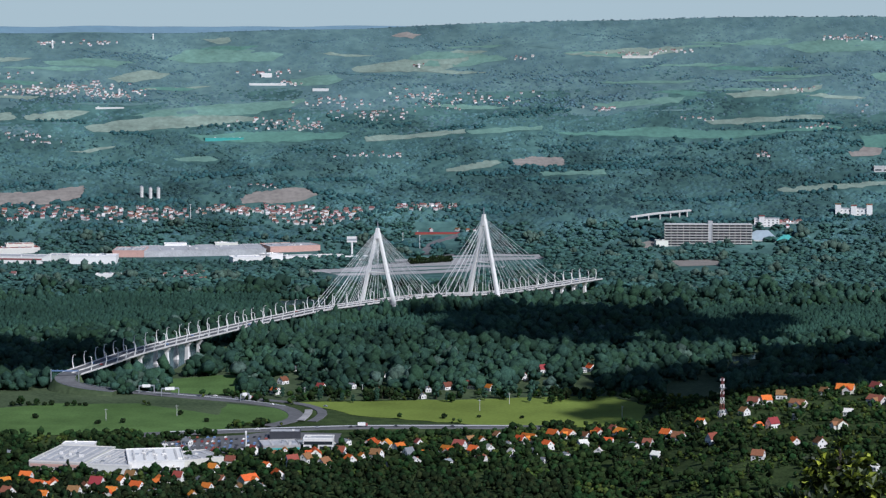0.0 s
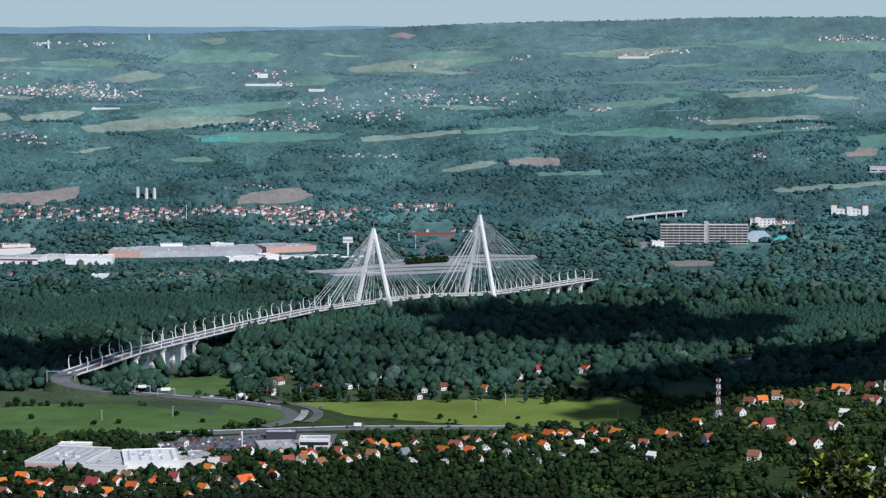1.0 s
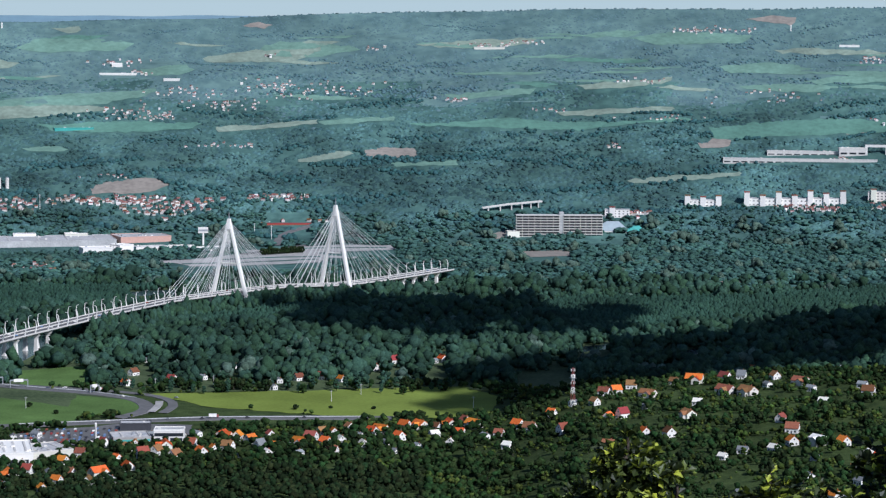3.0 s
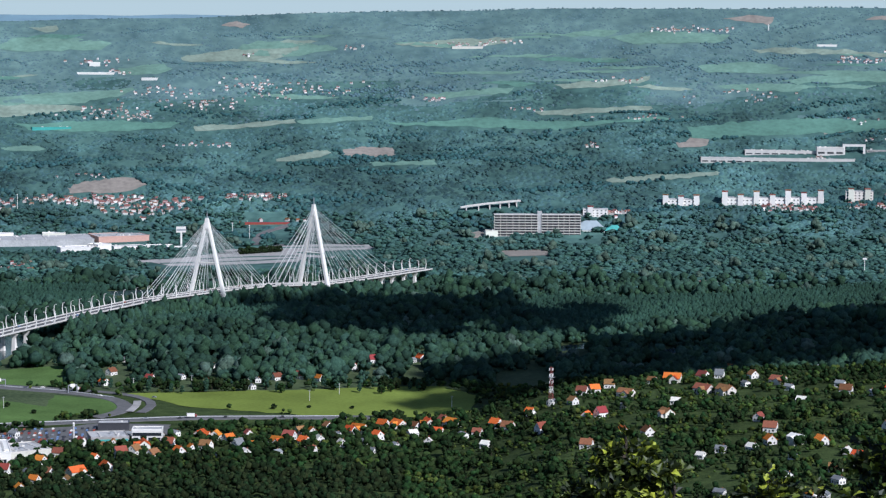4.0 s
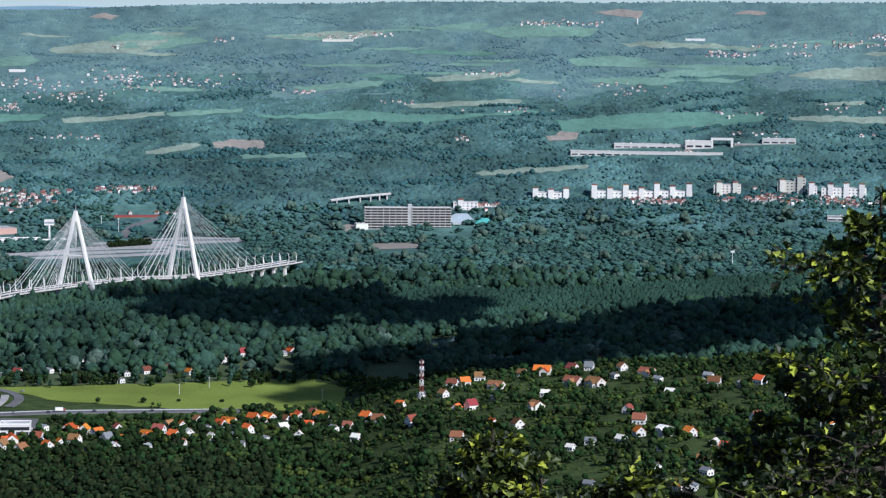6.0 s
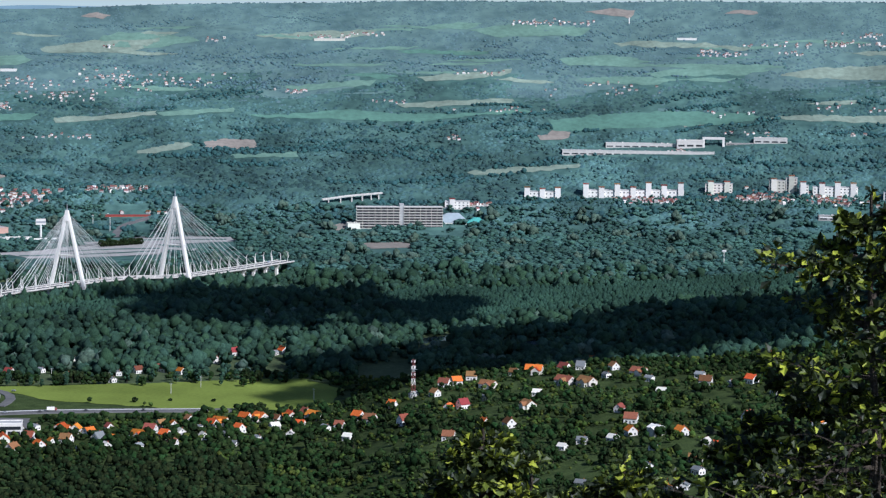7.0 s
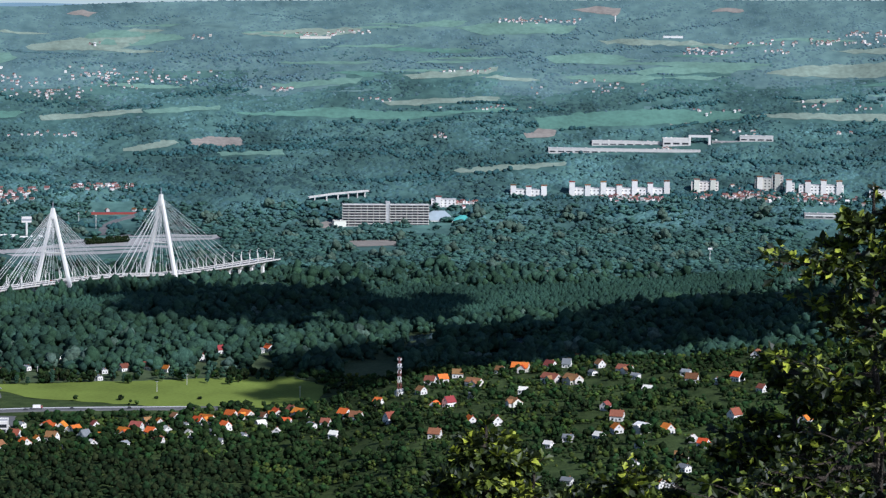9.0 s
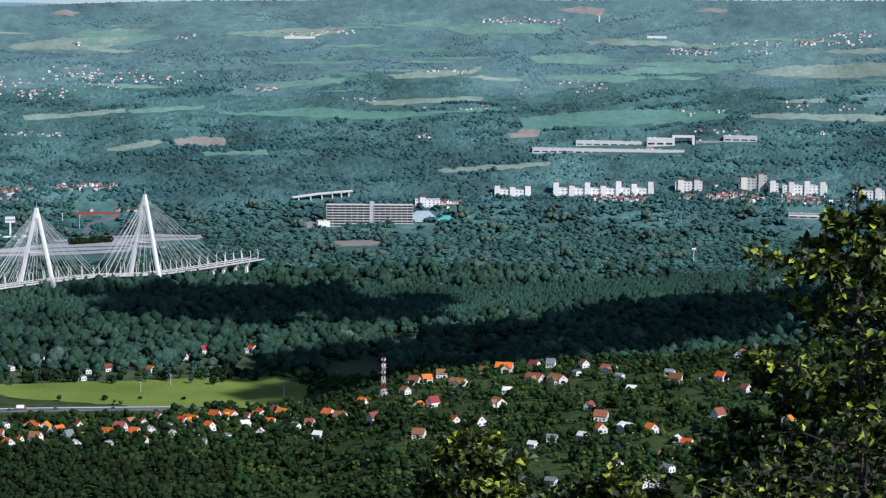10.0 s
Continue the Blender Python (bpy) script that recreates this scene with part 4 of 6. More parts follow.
# ---- the housing estate beyond the river ----
FAR_HOUSES = {
    "r": house(11, 8.5, 3.6, 0.8, "far_roof", "far_wall", "small pale house with a faded red roof in a distant estate", False, "estate houses"),
    "o": house(10, 8, 3.6, 0.8, "brown_tile", "far_wall", "small pale house with a red-brown roof in a distant estate", False, "estate houses"),
    "w": house(12, 8, 4.5, 0.5, "far_roof", "white", "white house with a dull roof in a distant estate", False, "estate houses"),
}


def estate(b0, b1, drop0, drop1, count, seed, kinds="rrrow", lean=0.0):
    rr = random.Random(seed)
    for k in range(count):
        b = rr.uniform(b0, b1)
        drop = rr.uniform(drop0, drop1) + lean * (b - b0)
        p = sight(b, drop)
        s = rr.uniform(0.48, 0.8)
        ob = copy_thing(FAR_HOUSES[rr.choice(kinds)], Matrix.Translation(p) @ Matrix.Rotation(rr.uniform(-0.9, 0.5) + (math.pi / 2 if rr.random() < 0.3 else 0), 4, "Z"))
        ob.scale = (s, s, s)
        clear_before(p, 4.0 * s, 4, rr.uniform(4, 14))


def between(x0y0, x1y1):
    return (x0y0[0], x1y1[0], x0y0[1], x1y1[1])


estate(*between((-10.13, 4.381), (-7.59, 4.721)), 18, 1)
estate(*between((-8.03, 4.433), (-5.91, 4.738)), 18, 2)
estate(*between((-5.91, 4.427), (-1.88, 4.604)), 21, 3)
estate(*between((-4.03, 4.530), (-1.95, 4.799)), 24, 4)
estate(*between((-3.51, 4.793), (-2.66, 5.018)), 5, 5, "oow")
estate(*between((-1.75, 4.370), (0.34, 4.502)), 8, 6)
estate(*between((-0.84, 4.971), (0.86, 5.075)), 5, 7, "ow")
estate(*between((-10.16, 5.843), (-9.40, 5.984)), 3, 8)
estate(*between((-6.31, 5.951), (-4.89, 6.121)), 5, 9, "oro")
estate(*between((7.10, 4.727), (8.38, 4.841)), 8, 10, "wrw")
estate(*between((11.18, 4.545), (12.68, 4.673)), 11, 11)
estate(*between((13.35, 4.407), (15.38, 4.593)), 15, 12, "rro")
estate(*between((15.37, 4.468), (16.82, 4.610)), 8, 13)


# ---- large buildings ----
def hall(name, a, b, depth, height, wall, roof, label, category="building", band="", skylights=0, doors=0):
    """A flat-roofed building whose front runs along the ground from a to b."""
    run = b - a
    l = Vector((run.x, run.y)).length
    ob = thing(name, a, math.atan2(run.y, run.x), label, category)
    part("wall", boxes((0, l, 0, depth, -3, height)), wall, ob)
    top = part("roof", boxes((0.4, l - 0.4, 0.4, depth - 0.4, height + 0.02, height + 0.25)), roof, ob)
    for x0, x1, y0, y1 in ((-0.2, l + 0.2, -0.2, 0.4), (-0.2, l + 0.2, depth - 0.4, depth + 0.2), (-0.2, 0.4, 0.4, depth - 0.4), (l - 0.4, l + 0.2, 0.4, depth - 0.4)):
        part("parapet", boxes((x0, x1, y0, y1, height - 0.5, height + 0.9)), wall, ob)
    if band:
        part("fascia", boxes((l * 0.02, l * 0.98, -0.3, -0.05, height * 0.55, height * 0.8)), band, ob, "coloured fascia band")
    for k in range(skylights):
        x = l * (k + 0.6) / (skylights + 0.2)
        part("skylight", boxes((x - 0.8, x + 0.8, depth * 0.12, depth * 0.88, height + 0.25, height + 0.8)), "concrete", top, "pale ridge skylight")
    rr = random.Random(int(l * 100) + int(depth))
    for k in range(min(9, int(l * depth / 260))):
        x, y, u, v = rr.uniform(0.06, 0.9) * l, rr.uniform(0.1, 0.8) * depth, rr.uniform(1.2, 4.0), rr.uniform(1.2, 3.0)
        part("roof_unit", boxes((x, x + u, y, y + v, height + 0.24, height + rr.uniform(1.2, 2.6))), rr.choice(("steel", "concrete", "white")), top, "boxy roof unit")
    if l > 30 and name in ("factory", "depot"):
        n = max(3, int(l / 14))
        for k in range(n):
            x = l * (k + 0.5) / n
            part("window_band", boxes((x - l / n * 0.36, x + l / n * 0.36, -0.12, -0.02, height * 0.28, height * 0.5)), "glass", ob, "dark window band")
    for k in range(doors):
        x = l * (k + 0.5) / doors
        part("door", boxes((x - 2, x + 2, -0.15, -0.02, 0, min(4.5, height * 0.6))), "glass", ob, "dark glazed entrance")
    n = Vector((-run.y, run.x)).normalized()
    KEEP_CLEAR.append([(a.x, a.y), (b.x, b.y), (b.x + n.x * depth, b.y + n.y * depth), (a.x + n.x * depth, a.y + n.y * depth)])
    return ob


hall("shopping_centre", sight(-9.59, 10.387), sight(-8.31, 10.461), 75, 9, "plaster", "flat_roof", "low cream shopping centre with a grey flat roof", "shop", "orange", 6, 3)
hall("shopping_centre", sight(-8.33, 10.461), sight(-7.30, 10.524), 68, 8, "white", "flat_roof", "long white shopping hall with rooflights", "shop", "", 8, 2)
hall("shopping_centre", sight(-7.32, 10.498), sight(-6.03, 10.487), 62, 9.5, "white", "white", "white superstore hall with a white roof", "shop", "", 5, 4)
hall("shopping_centre", sight(-6.03, 10.422), sight(-5.12, 10.361), 40, 7, "plaster", "flat_roof", "pale annex hall of the shopping centre", "shop", "", 3, 2)
hall("warehouse", sight(-8.84, 9.999), sight(-8.11, 10.031), 14, 8, "white", "white", "white warehouse with a flat roof", "warehouse")
hall("office_building", sight(-3.27, 10.049), sight(-2.58, 10.055), 16, 11, "white", "flat_roof", "white three-storey building with a framed facade", "office", "glass", 0, 4)
hall("shop", sight(-4.20, 10.116), sight(-3.34, 10.100), 30, 7, "paving", "flat_roof", "grey low shop hall beside the highway", "shop", "teal", 2, 2)
hall("petrol_station", sight(-4.05, 9.757), sight(-3.34, 9.764), 16, 6, "dark", "flat_roof", "flat canopy building beside the highway", "shop")
RETAIL = [
    (sight(-2.41, 5.669), sight(-1.62, 5.646), 14, 5, "white", "white", "low white roadside hall", ""),
    (sight(-6.43, 5.406), sight(-5.92, 5.398), 20, 10, "white", "flat_roof", "white block on the mall", ""),
    (sight(-5.27, 5.391), sight(-4.75, 5.383), 20, 9, "plaster", "white", "pale block behind the mall", ""),
    (sight(-10.02, 5.358), sight(-9.39, 5.342), 24, 9, "plaster", "dark_red", "pale hall with a red roof", ""),
    (sight(-3.65, 5.663), sight(-2.93, 5.641), 20, 6, "white", "flat_roof", "low white shed beside the mall", ""),
    (sight(-10.91, 5.624), sight(-9.19, 5.679), 40, 10, "white", "flat_roof", "white retail hall beyond the river", "red"),
    (sight(-8.60, 5.688), sight(-7.55, 5.703), 40, 11, "white", "white", "bright white retail hall with sawtooth roof edge", ""),
    (sight(-9.13, 5.603), sight(-8.55, 5.625), 30, 8, "white", "flat_roof", "low white retail hall", ""),
    (sight(-7.62, 5.547), sight(-6.90, 5.556), 60, 10, "orange", "flat_roof", "salmon-coloured retail hall beyond the river", ""),
    (sight(-6.90, 5.556), sight(-4.10, 5.530), 90, 9, "flat_roof", "flat_roof", "very long grey shopping mall", ""),
    (sight(-4.00, 5.479), sight(-2.85, 5.433), 60, 9, "orange", "flat_roof", "salmon-coloured end of the shopping mall", ""),
    (sight(-4.86, 5.732), sight(-3.97, 5.713), 30, 9, "white", "white", "bright white low hall", ""),
    (sight(-4.02, 5.713), sight(-3.71, 5.689), 25, 12, "white", "white", "white block beside the mall", ""),
    (sight(-2.93, 5.615), sight(-2.33, 5.618), 10, 5, "white", "white", "long white flat canopy roof", ""),
    (sight(-8.01, 6.032), sight(-7.45, 6.040), 16, 6, "white", "white", "pale small hall in the woods", ""),
    (sight(-10.40, 5.454), sight(-9.26, 5.421), 40, 9, "plaster", "brown_tile", "low hall with a brown roof", ""),
    (sight(4.91, 5.342), sight(5.19, 5.327), 14, 10, "plaster", "straw", "pale hall beside the building site", ""),
]
for a, b, depth, h, wall, roof, label, band in RETAIL:
    hall("retail_hall", a, b, depth, h, wall, roof, label, "shop", band, 4 if depth > 50 else 0)
hall("farm_hall", sight(9.87, 6.451), sight(10.28, 6.443), 14, 8, "earth", "brown_tile", "lone brown brick hall in the woods", "barn")
hall("depot", sight(15.73, 4.962), sight(16.86, 4.958), 40, 8, "paving", "flat_roof", "long low grey depot hall", "warehouse", "white", 6)
hall("red_roofed_hall", sight(-0.71, 5.075), sight(0.37, 5.062), 46, 3, "dark_red", "dark_red", "long low hall with a red roof", "hall")
hall("factory", sight(9.84, 3.577), sight(13.33, 3.495), 30, 9, "concrete", "flat_roof", "very long pale grey factory hall", "factory", "", 10)
hall("factory", sight(10.84, 3.387), sight(12.59, 3.340), 20, 8, "concrete", "flat_roof", "pale grey rear hall of the factory", "factory", "", 6)
hall("factory", sight(12.47, 3.380), sight(13.08, 3.347), 16, 14, "concrete", "white", "pale tall hall of the factory", "factory")
hall("factory", sight(13.59, 3.289), sight(14.25, 3.242), 16, 4, "paving", "white", "low white hall of the factory", "factory")
hall("factory", sight(14.22, 3.242), sight(14.98, 3.218), 16, 10, "concrete", "flat_roof", "plain pale factory block", "factory")
hall("works", sight(-4.46, 1.638), sight(-3.62, 1.640), 10, 3, "white", "white", "white works hall on the far hillside", "factory")
hall("works", sight(-4.18, 1.458), sight(-3.94, 1.458), 8, 7, "white", "white", "white works tower block on the far hillside", "factory")
hall("works", sight(-3.01, 1.770), sight(-2.65, 1.771), 10, 4, "white", "flat_roof", "white hall on the far plain", "factory")
hall("works", sight(-7.96, 2.167), sight(-7.32, 2.157), 12, 2.5, "white", "white", "long white hall below the far village", "factory")
hall("greenhouse", sight(-5.48, 2.915), sight(-4.60, 2.893), 16, 5, "teal", "teal", "turquoise roofed hall on the plain", "hall")
hall("works", sight(4.10, 1.019), sight(4.81, 1.005), 8, 4, "plaster", "straw", "sandy works on the far hill", "factory")
hall("works", sight(12.42, 0.896), sight(12.87, 0.895), 8, 3, "white", "white", "white hall on the far hill", "factory")


def frame_gate(a, b, h, label):
    run = b - a
    l = run.length
    ob = thing("crane_frame", a, math.atan2(run.y, run.x), label, "factory")
    for x in (0, l - 4):
        part("post", boxes((x, x + 4, 0, 5, -2, h)), "white", ob)
    part("beam", boxes((0, l, 0, 5, h, h + 4)), "white", ob)
    return ob


frame_gate(sight(13.05, 3.347), sight(13.56, 3.327), 14, "white portal frame of the factory")


def building_site():
    """Eight bare storeys of slabs and columns in two wings."""
    a, b = sight(5.11, 5.315), sight(7.10, 5.269)
    run = b - a
    l = Vector((run.x, run.y)).length
    ob = thing("apartment_shell", a, math.atan2(run.y, run.x), "unfinished eight-storey concrete apartment building with open floors", "building")
    floors, step, deep = 8, 4.3, 18.0
    for x0, x1 in ((0, l * 0.50), (l * 0.55, l)):
        for f in range(floors + 1):
            part("floor_slab", boxes((x0 - 0.5, x1 + 0.5, -1.2, deep, f * step - 0.5, f * step + 0.65)), "concrete", ob)
        n = 7
        for k in range(n + 1):
            x = x0 + (x1 - x0) * k / n
            part("column", boxes((x - 0.3, x + 0.3, 0.4, 1.2, -2, floors * step)), "plaster", ob)
        # near-black block stands in for the shade within the open floors
        part("back_wall", boxes((x0, x1, 2.4, deep - 1, -2, floors * step)), "dark", ob, "dark block in place of the shade inside the open floors")
    part("stair_core", boxes((l * 0.50, l * 0.55, 1, deep - 2, -2, floors * step + 5)), "flat_roof", ob)
    KEEP_CLEAR.append([(a.x, a.y), (b.x, b.y), (b.x, b.y + 20), (a.x, a.y + 20)])


building_site()


def hip_roof_hall(a, b, depth, h, material, label):
    run = b - a
    l = Vector((run.x, run.y)).length
    ob = thing("pool_hall", a, math.atan2(run.y, run.x), label, "hall")
    part("wall", boxes((0, l, 0, depth, -2, 2.5)), "white", ob)
    bm = bmesh.new()
    lo = [bm.verts.new(p) for p in ((-0.5, -0.5, 2.5), (l + 0.5, -0.5, 2.5), (l + 0.5, depth + 0.5, 2.5), (-0.5, depth + 0.5, 2.5))]
    hi = [bm.verts.new(p) for p in ((l * 0.45, depth / 2 - 2, h), (l * 0.75, depth / 2 - 2, h), (l * 0.75, depth / 2 + 2, h), (l * 0.45, depth / 2 + 2, h))]
    for k in range(4):
        bm.faces.new((lo[k], lo[(k + 1) % 4], hi[(k + 1) % 4], hi[k]))
    bm.faces.new(hi)
    bm.faces.new(lo[::-1])
    part("roof", bm, material, ob)
    KEEP_CLEAR.append([(a.x, a.y), (b.x, b.y), (b.x, b.y + depth), (a.x, a.y + depth)])


hip_roof_hall(sight(6.82, 5.195), sight(7.72, 5.172), 30, 17, "blue_roof", "low hall with a pale blue tent-like roof")
hip_roof_hall(sight(7.64, 5.198), sight(8.08, 5.180), 16, 11, "teal", "small turquoise water-slide hall")


def apartment_block(a, b, height, wall, label, towers=(), depth=14):
    """A slab block with rows of windows; towers: (share along the front, extra height)."""
    run = b - a
    l = Vector((run.x, run.y)).length
    ob = thing("apartment_block", a, math.atan2(run.y, run.x), label, "apartment block", "apartment blocks")
    body = part("wall", boxes((0, l, 0, depth, -3, height)), wall, ob)
    part("roof", boxes((-0.3, l + 0.3, -0.3, depth + 0.3, height, height + 0.8)), "flat_roof", ob)
    floors = max(2, int(height / 4.2))
    bays = max(3, int(l / 6))
    for f in range(floors):
        for k in range(bays):
            x = l * (k + 0.5) / bays
            part("window", boxes((x - 1.2, x + 1.2, -0.14, 0.02, f * height / floors + 1.2, f * height / floors + 2.8)), "glass", body)
    for s, extra in towers:
        x = s * l
        t = part("tower", boxes((x - 4.5, x + 4.5, -2.5, depth * 0.8, -3, height + extra)), wall, ob)
        part("cap", boxes((x - 5, x + 5, -3, depth * 0.8 + 0.5, height + extra, height + extra + 0.8)), "brown_tile", t, "brown roof edge")
    n = Vector((-run.y, run.x)).normalized()
    KEEP_CLEAR.append([(a.x, a.y), (b.x, b.y), (b.x + n.x * depth, b.y + n.y * depth), (a.x + n.x * depth, a.y + n.y * depth)])


WHITE_LABEL = "white apartment block with stepped towers at the wood's edge"
for a, b, h, wall, towers in (
    (sight(8.98, 4.576), sight(9.82, 4.565), 11, "white", ((0.08, 7), (0.5, 5), (0.92, 7))),
    (sight(10.33, 4.532), sight(11.05, 4.522), 12, "white", ((0.1, 10), (0.6, 5))),
    (sight(11.05, 4.522), sight(11.78, 4.510), 12, "white", ((0.1, 10), (0.6, 5))),
    (sight(11.75, 4.511), sight(12.65, 4.495), 12, "white", ((0.1, 12), (0.5, 8), (0.92, 12))),
    (sight(13.14, 4.423), sight(13.76, 4.412), 18, "plaster", ((0.2, 4), (0.8, 4))),
    (sight(14.59, 4.345), sight(14.96, 4.338), 20, "plaster", ((0.3, 3),)),
    (sight(14.97, 4.338), sight(15.23, 4.333), 24, "plaster", ((0.5, 4),)),
    (sight(15.28, 4.419), sight(15.49, 4.415), 18, "white", ((0.4, 6),)),
    (sight(15.59, 4.413), sight(16.60, 4.390), 16, "white", ((0.2, 6), (0.55, 8), (0.9, 7))),
    (sight(17.18, 4.477), sight(17.89, 4.484), 14, "white", ((0.2, 6), (0.8, 6))),
    (sight(7.15, 4.855), sight(7.72, 4.849), 13, "white", ((0.3, 4),)),
):
    apartment_block(a, b, h, wall, WHITE_LABEL, towers)


# ---- masts, signs, silos, viaduct ----
def lattice_mast(at, h, label):
    ob = thing("radio_mast", at, 0.3, label, "mast")
    n = 6
    for k in range(n):
        z0, z1 = h * k / n, h * (k + 1) / n
        w0, w1 = 1.7 - 1.0 * k / n, 1.7 - 1.0 * (k + 1) / n
        bm = bmesh.new()
        c = ((-1, -1), (1, -1), (1, 1), (-1, 1))
        for q in range(4):
            a, b = c[q], c[(q + 1) % 4]
            tube(bm, [(a[0] * w0, a[1] * w0, z0), (a[0] * w1, a[1] * w1, z1)], [0.18, 0.16], 4)
            tube(bm, [(a[0] * w0, a[1] * w0, z0), (b[0] * w1, b[1] * w1, z1)], [0.16, 0.16], 3)
            tube(bm, [(a[0] * w1, a[1] * w1, z1), (b[0] * w1, b[1] * w1, z1)], [0.16, 0.16], 3)
        part("mast_section", bm, "red" if k % 2 else "white", ob, "red steel lattice" if k % 2 else "white steel lattice")
    for z in (0.62, 0.8, 0.95):
        for a in range(4):
            x, y = 1.7 * math.cos(a * 1.57), 1.7 * math.sin(a * 1.57)
            part("antenna", boxes((x - 0.22, x + 0.22, y - 0.2, y + 0.2, h * z - 1.1, h * z + 1.1)), "white", ob, "white panel antenna")
    part("platform", boxes((-2.3, 2.3, -2.3, 2.3, h * 0.74, h * 0.75)), "steel", ob)
    return ob


MAST_AT = sight(6.46, 9.205)
lattice_mast(MAST_AT, 34, "red and white lattice radio mast with antennas on the hillside")


def sign_mast(at, h, w, t, label, pole=0.9):
    ob = thing("sign_mast", at, 0.1, label, "sign")
    part("pole", tube(bmesh.new(), [(0, 0, -1), (0, 0, h)], [pole, pole * 0.8], 8), "white", ob)
    head = part("sign_box", boxes((-w / 2, w / 2, -1.2, 1.2, h, h + t)), "white", ob, "white sign box")
    part("sign_face", boxes((-w / 2 + 0.4, w / 2 - 0.4, -1.3, -1.21, h + t * 0.3, h + t * 0.6)), "steel", head, "grey bar of lettering")


sign_mast(sight(-2.12, 5.619), 25, 15, 9, "tall white advertising mast of the retail park", 1.8)
sign_mast(sight(-4.60, 9.956), 12, 1.6, 3, "slender white advertising pylon beside the car park", 0.7)
sign_mast(sight(13.60, 6.073), 22, 6, 2.5, "white flat-topped mast in the woods", 0.5)
for at, h in ((sight(-5.83, 4.738), 26), (sight(-0.94, 5.335), 20), (sight(-0.55, 5.388), 20)):
    sign_mast(at, h, 2, 1.2, "thin pale lighting mast", 0.4)


def silo(at, r, h):
    ob = thing("silo", at, 0, "tall pale cylindrical silo in the woods", "silo", "silos")
    bm = bmesh.new()
    bmesh.ops.create_cone(bm, cap_ends=True, segments=16, radius1=r, radius2=r, depth=h, matrix=Matrix.Translation((0, 0, h / 2)))
    part("shell", bm, "far_wall", ob)
    bm = bmesh.new()
    bmesh.ops.create_cone(bm, cap_ends=True, segments=16, radius1=r * 1.05, radius2=r * 0.3, depth=1.6, matrix=Matrix.Translation((0, 0, h + 0.8)))
    part("cap", bm, "steel", ob)
    KEEP_CLEAR.append([(at.x + 8 * math.cos(a), at.y + 8 * math.sin(a)) for a in (0, 1.57, 3.14, 4.7)])


for at in (sight(-6.94, 4.185), sight(-6.74, 4.213), sight(-6.56, 4.215)):
    silo(at, 3.0, 18)


def viaduct(pts, width, piers):
    o = on_land(pts[0].x, pts[0].y)
    ob = thing("viaduct", o, 0, "pale concrete road viaduct on piers in the woods", "viaduct")
    bm = bmesh.new()
    rows = []
    for i, p in enumerate(pts):
        t = pts[min(i + 1, len(pts) - 1)] - pts[max(i - 1, 0)]
        s = Vector((t.y, -t.x, 0)).normalized() * width / 2
        rows.append([bm.verts.new(p + s * u + Vector((0, 0, z)) - o) for u, z in ((-1, 1), (-1, -1.6), (1, -1.6), (1, 1), (0.9, 1), (0.9, 0), (-0.9, 0), (-0.9, 1))])
    for a, b in zip(rows, rows[1:]):
        for k in range(8):
            bm.faces.new((a[k], a[(k + 1) % 8], b[(k + 1) % 8], b[k]))
    bmesh.ops.recalc_face_normals(bm, faces=bm.faces[:])
    part("deck", bm, "concrete", ob)
    for k in range(piers):
        f = (k + 0.5) / piers * (len(pts) - 1)
        p = pts[int(f)].lerp(pts[min(int(f) + 1, len(pts) - 1)], f - int(f))
        g = float(ground_z(p.x, p.y))
        part("pier", boxes((p.x - o.x - 1, p.x - o.x + 1, p.y - o.y - 3, p.y - o.y + 3, g - 2 - o.z, p.z - 1.5 - o.z)), "concrete", ob)


va, vb = sight(4.32, 4.750), sight(5.70, 4.610)
viaduct([va + Vector((0, 0, 7)), va.lerp(vb, 0.4) + Vector((0, 0, 9)), va.lerp(vb, 0.75) + Vector((0, 0, 9)), vb + Vector((0, 0, 9))], 8, 6)
KEEP_CLEAR.append([(va.x, va.y - 8), (vb.x, vb.y - 8), (vb.x, vb.y + 8), (va.x, va.y + 8)])


def gantry(at, turn, span):
    ob = thing("sign_gantry", at, turn, "grey steel sign gantry over the motorway", "gantry", "sign gantries")
    for x in (-span / 2, span / 2):
        part("post", boxes((x - 0.4, x + 0.4, -0.4, 0.4, 0, 8)), "steel", ob)
    beam = part("beam", boxes((-span / 2, span / 2, -0.5, 0.5, 7.2, 8.4)), "steel", ob)
    part("sign_panel", boxes((-span * 0.3, span * 0.25, -0.7, -0.5, 6.2, 9.2)), "white", beam, "pale sign panel")


gantry(sight(-6.34, 8.743), 0.2, 17)
gantry(sight(-6.88, 8.669), 0.2, 15)
gantry(sight(-4.62, 8.897), 0.5, 9)


def bridge_portal(i, label):
    """Blue-painted frame at the bridge's end."""
    p, t, s = frame_at(i)
    ob = thing("bridge_portal", p, math.atan2(s.y, s.x), label, "portal")
    for x in (-14, 14):
        part("post", boxes((x - 0.5, x + 0.5, -0.5, 0.5, -9, 8)), "steel", ob)
    part("beam", boxes((-14, 14, -0.5, 0.5, 6, 7)), "blue", ob, "pale blue painted beam")
    for k in range(6):
        part("brace", tube(bmesh.new(), [(-14 + k * 4.67, 0, 5.9), (-11.7 + k * 4.67, 0, 8)], [0.16, 0.16], 4), "blue", ob)


bridge_portal(nearest_axis(aloft(-8.76, 8.284,11)), "blue and grey steel portal at the bridge end")


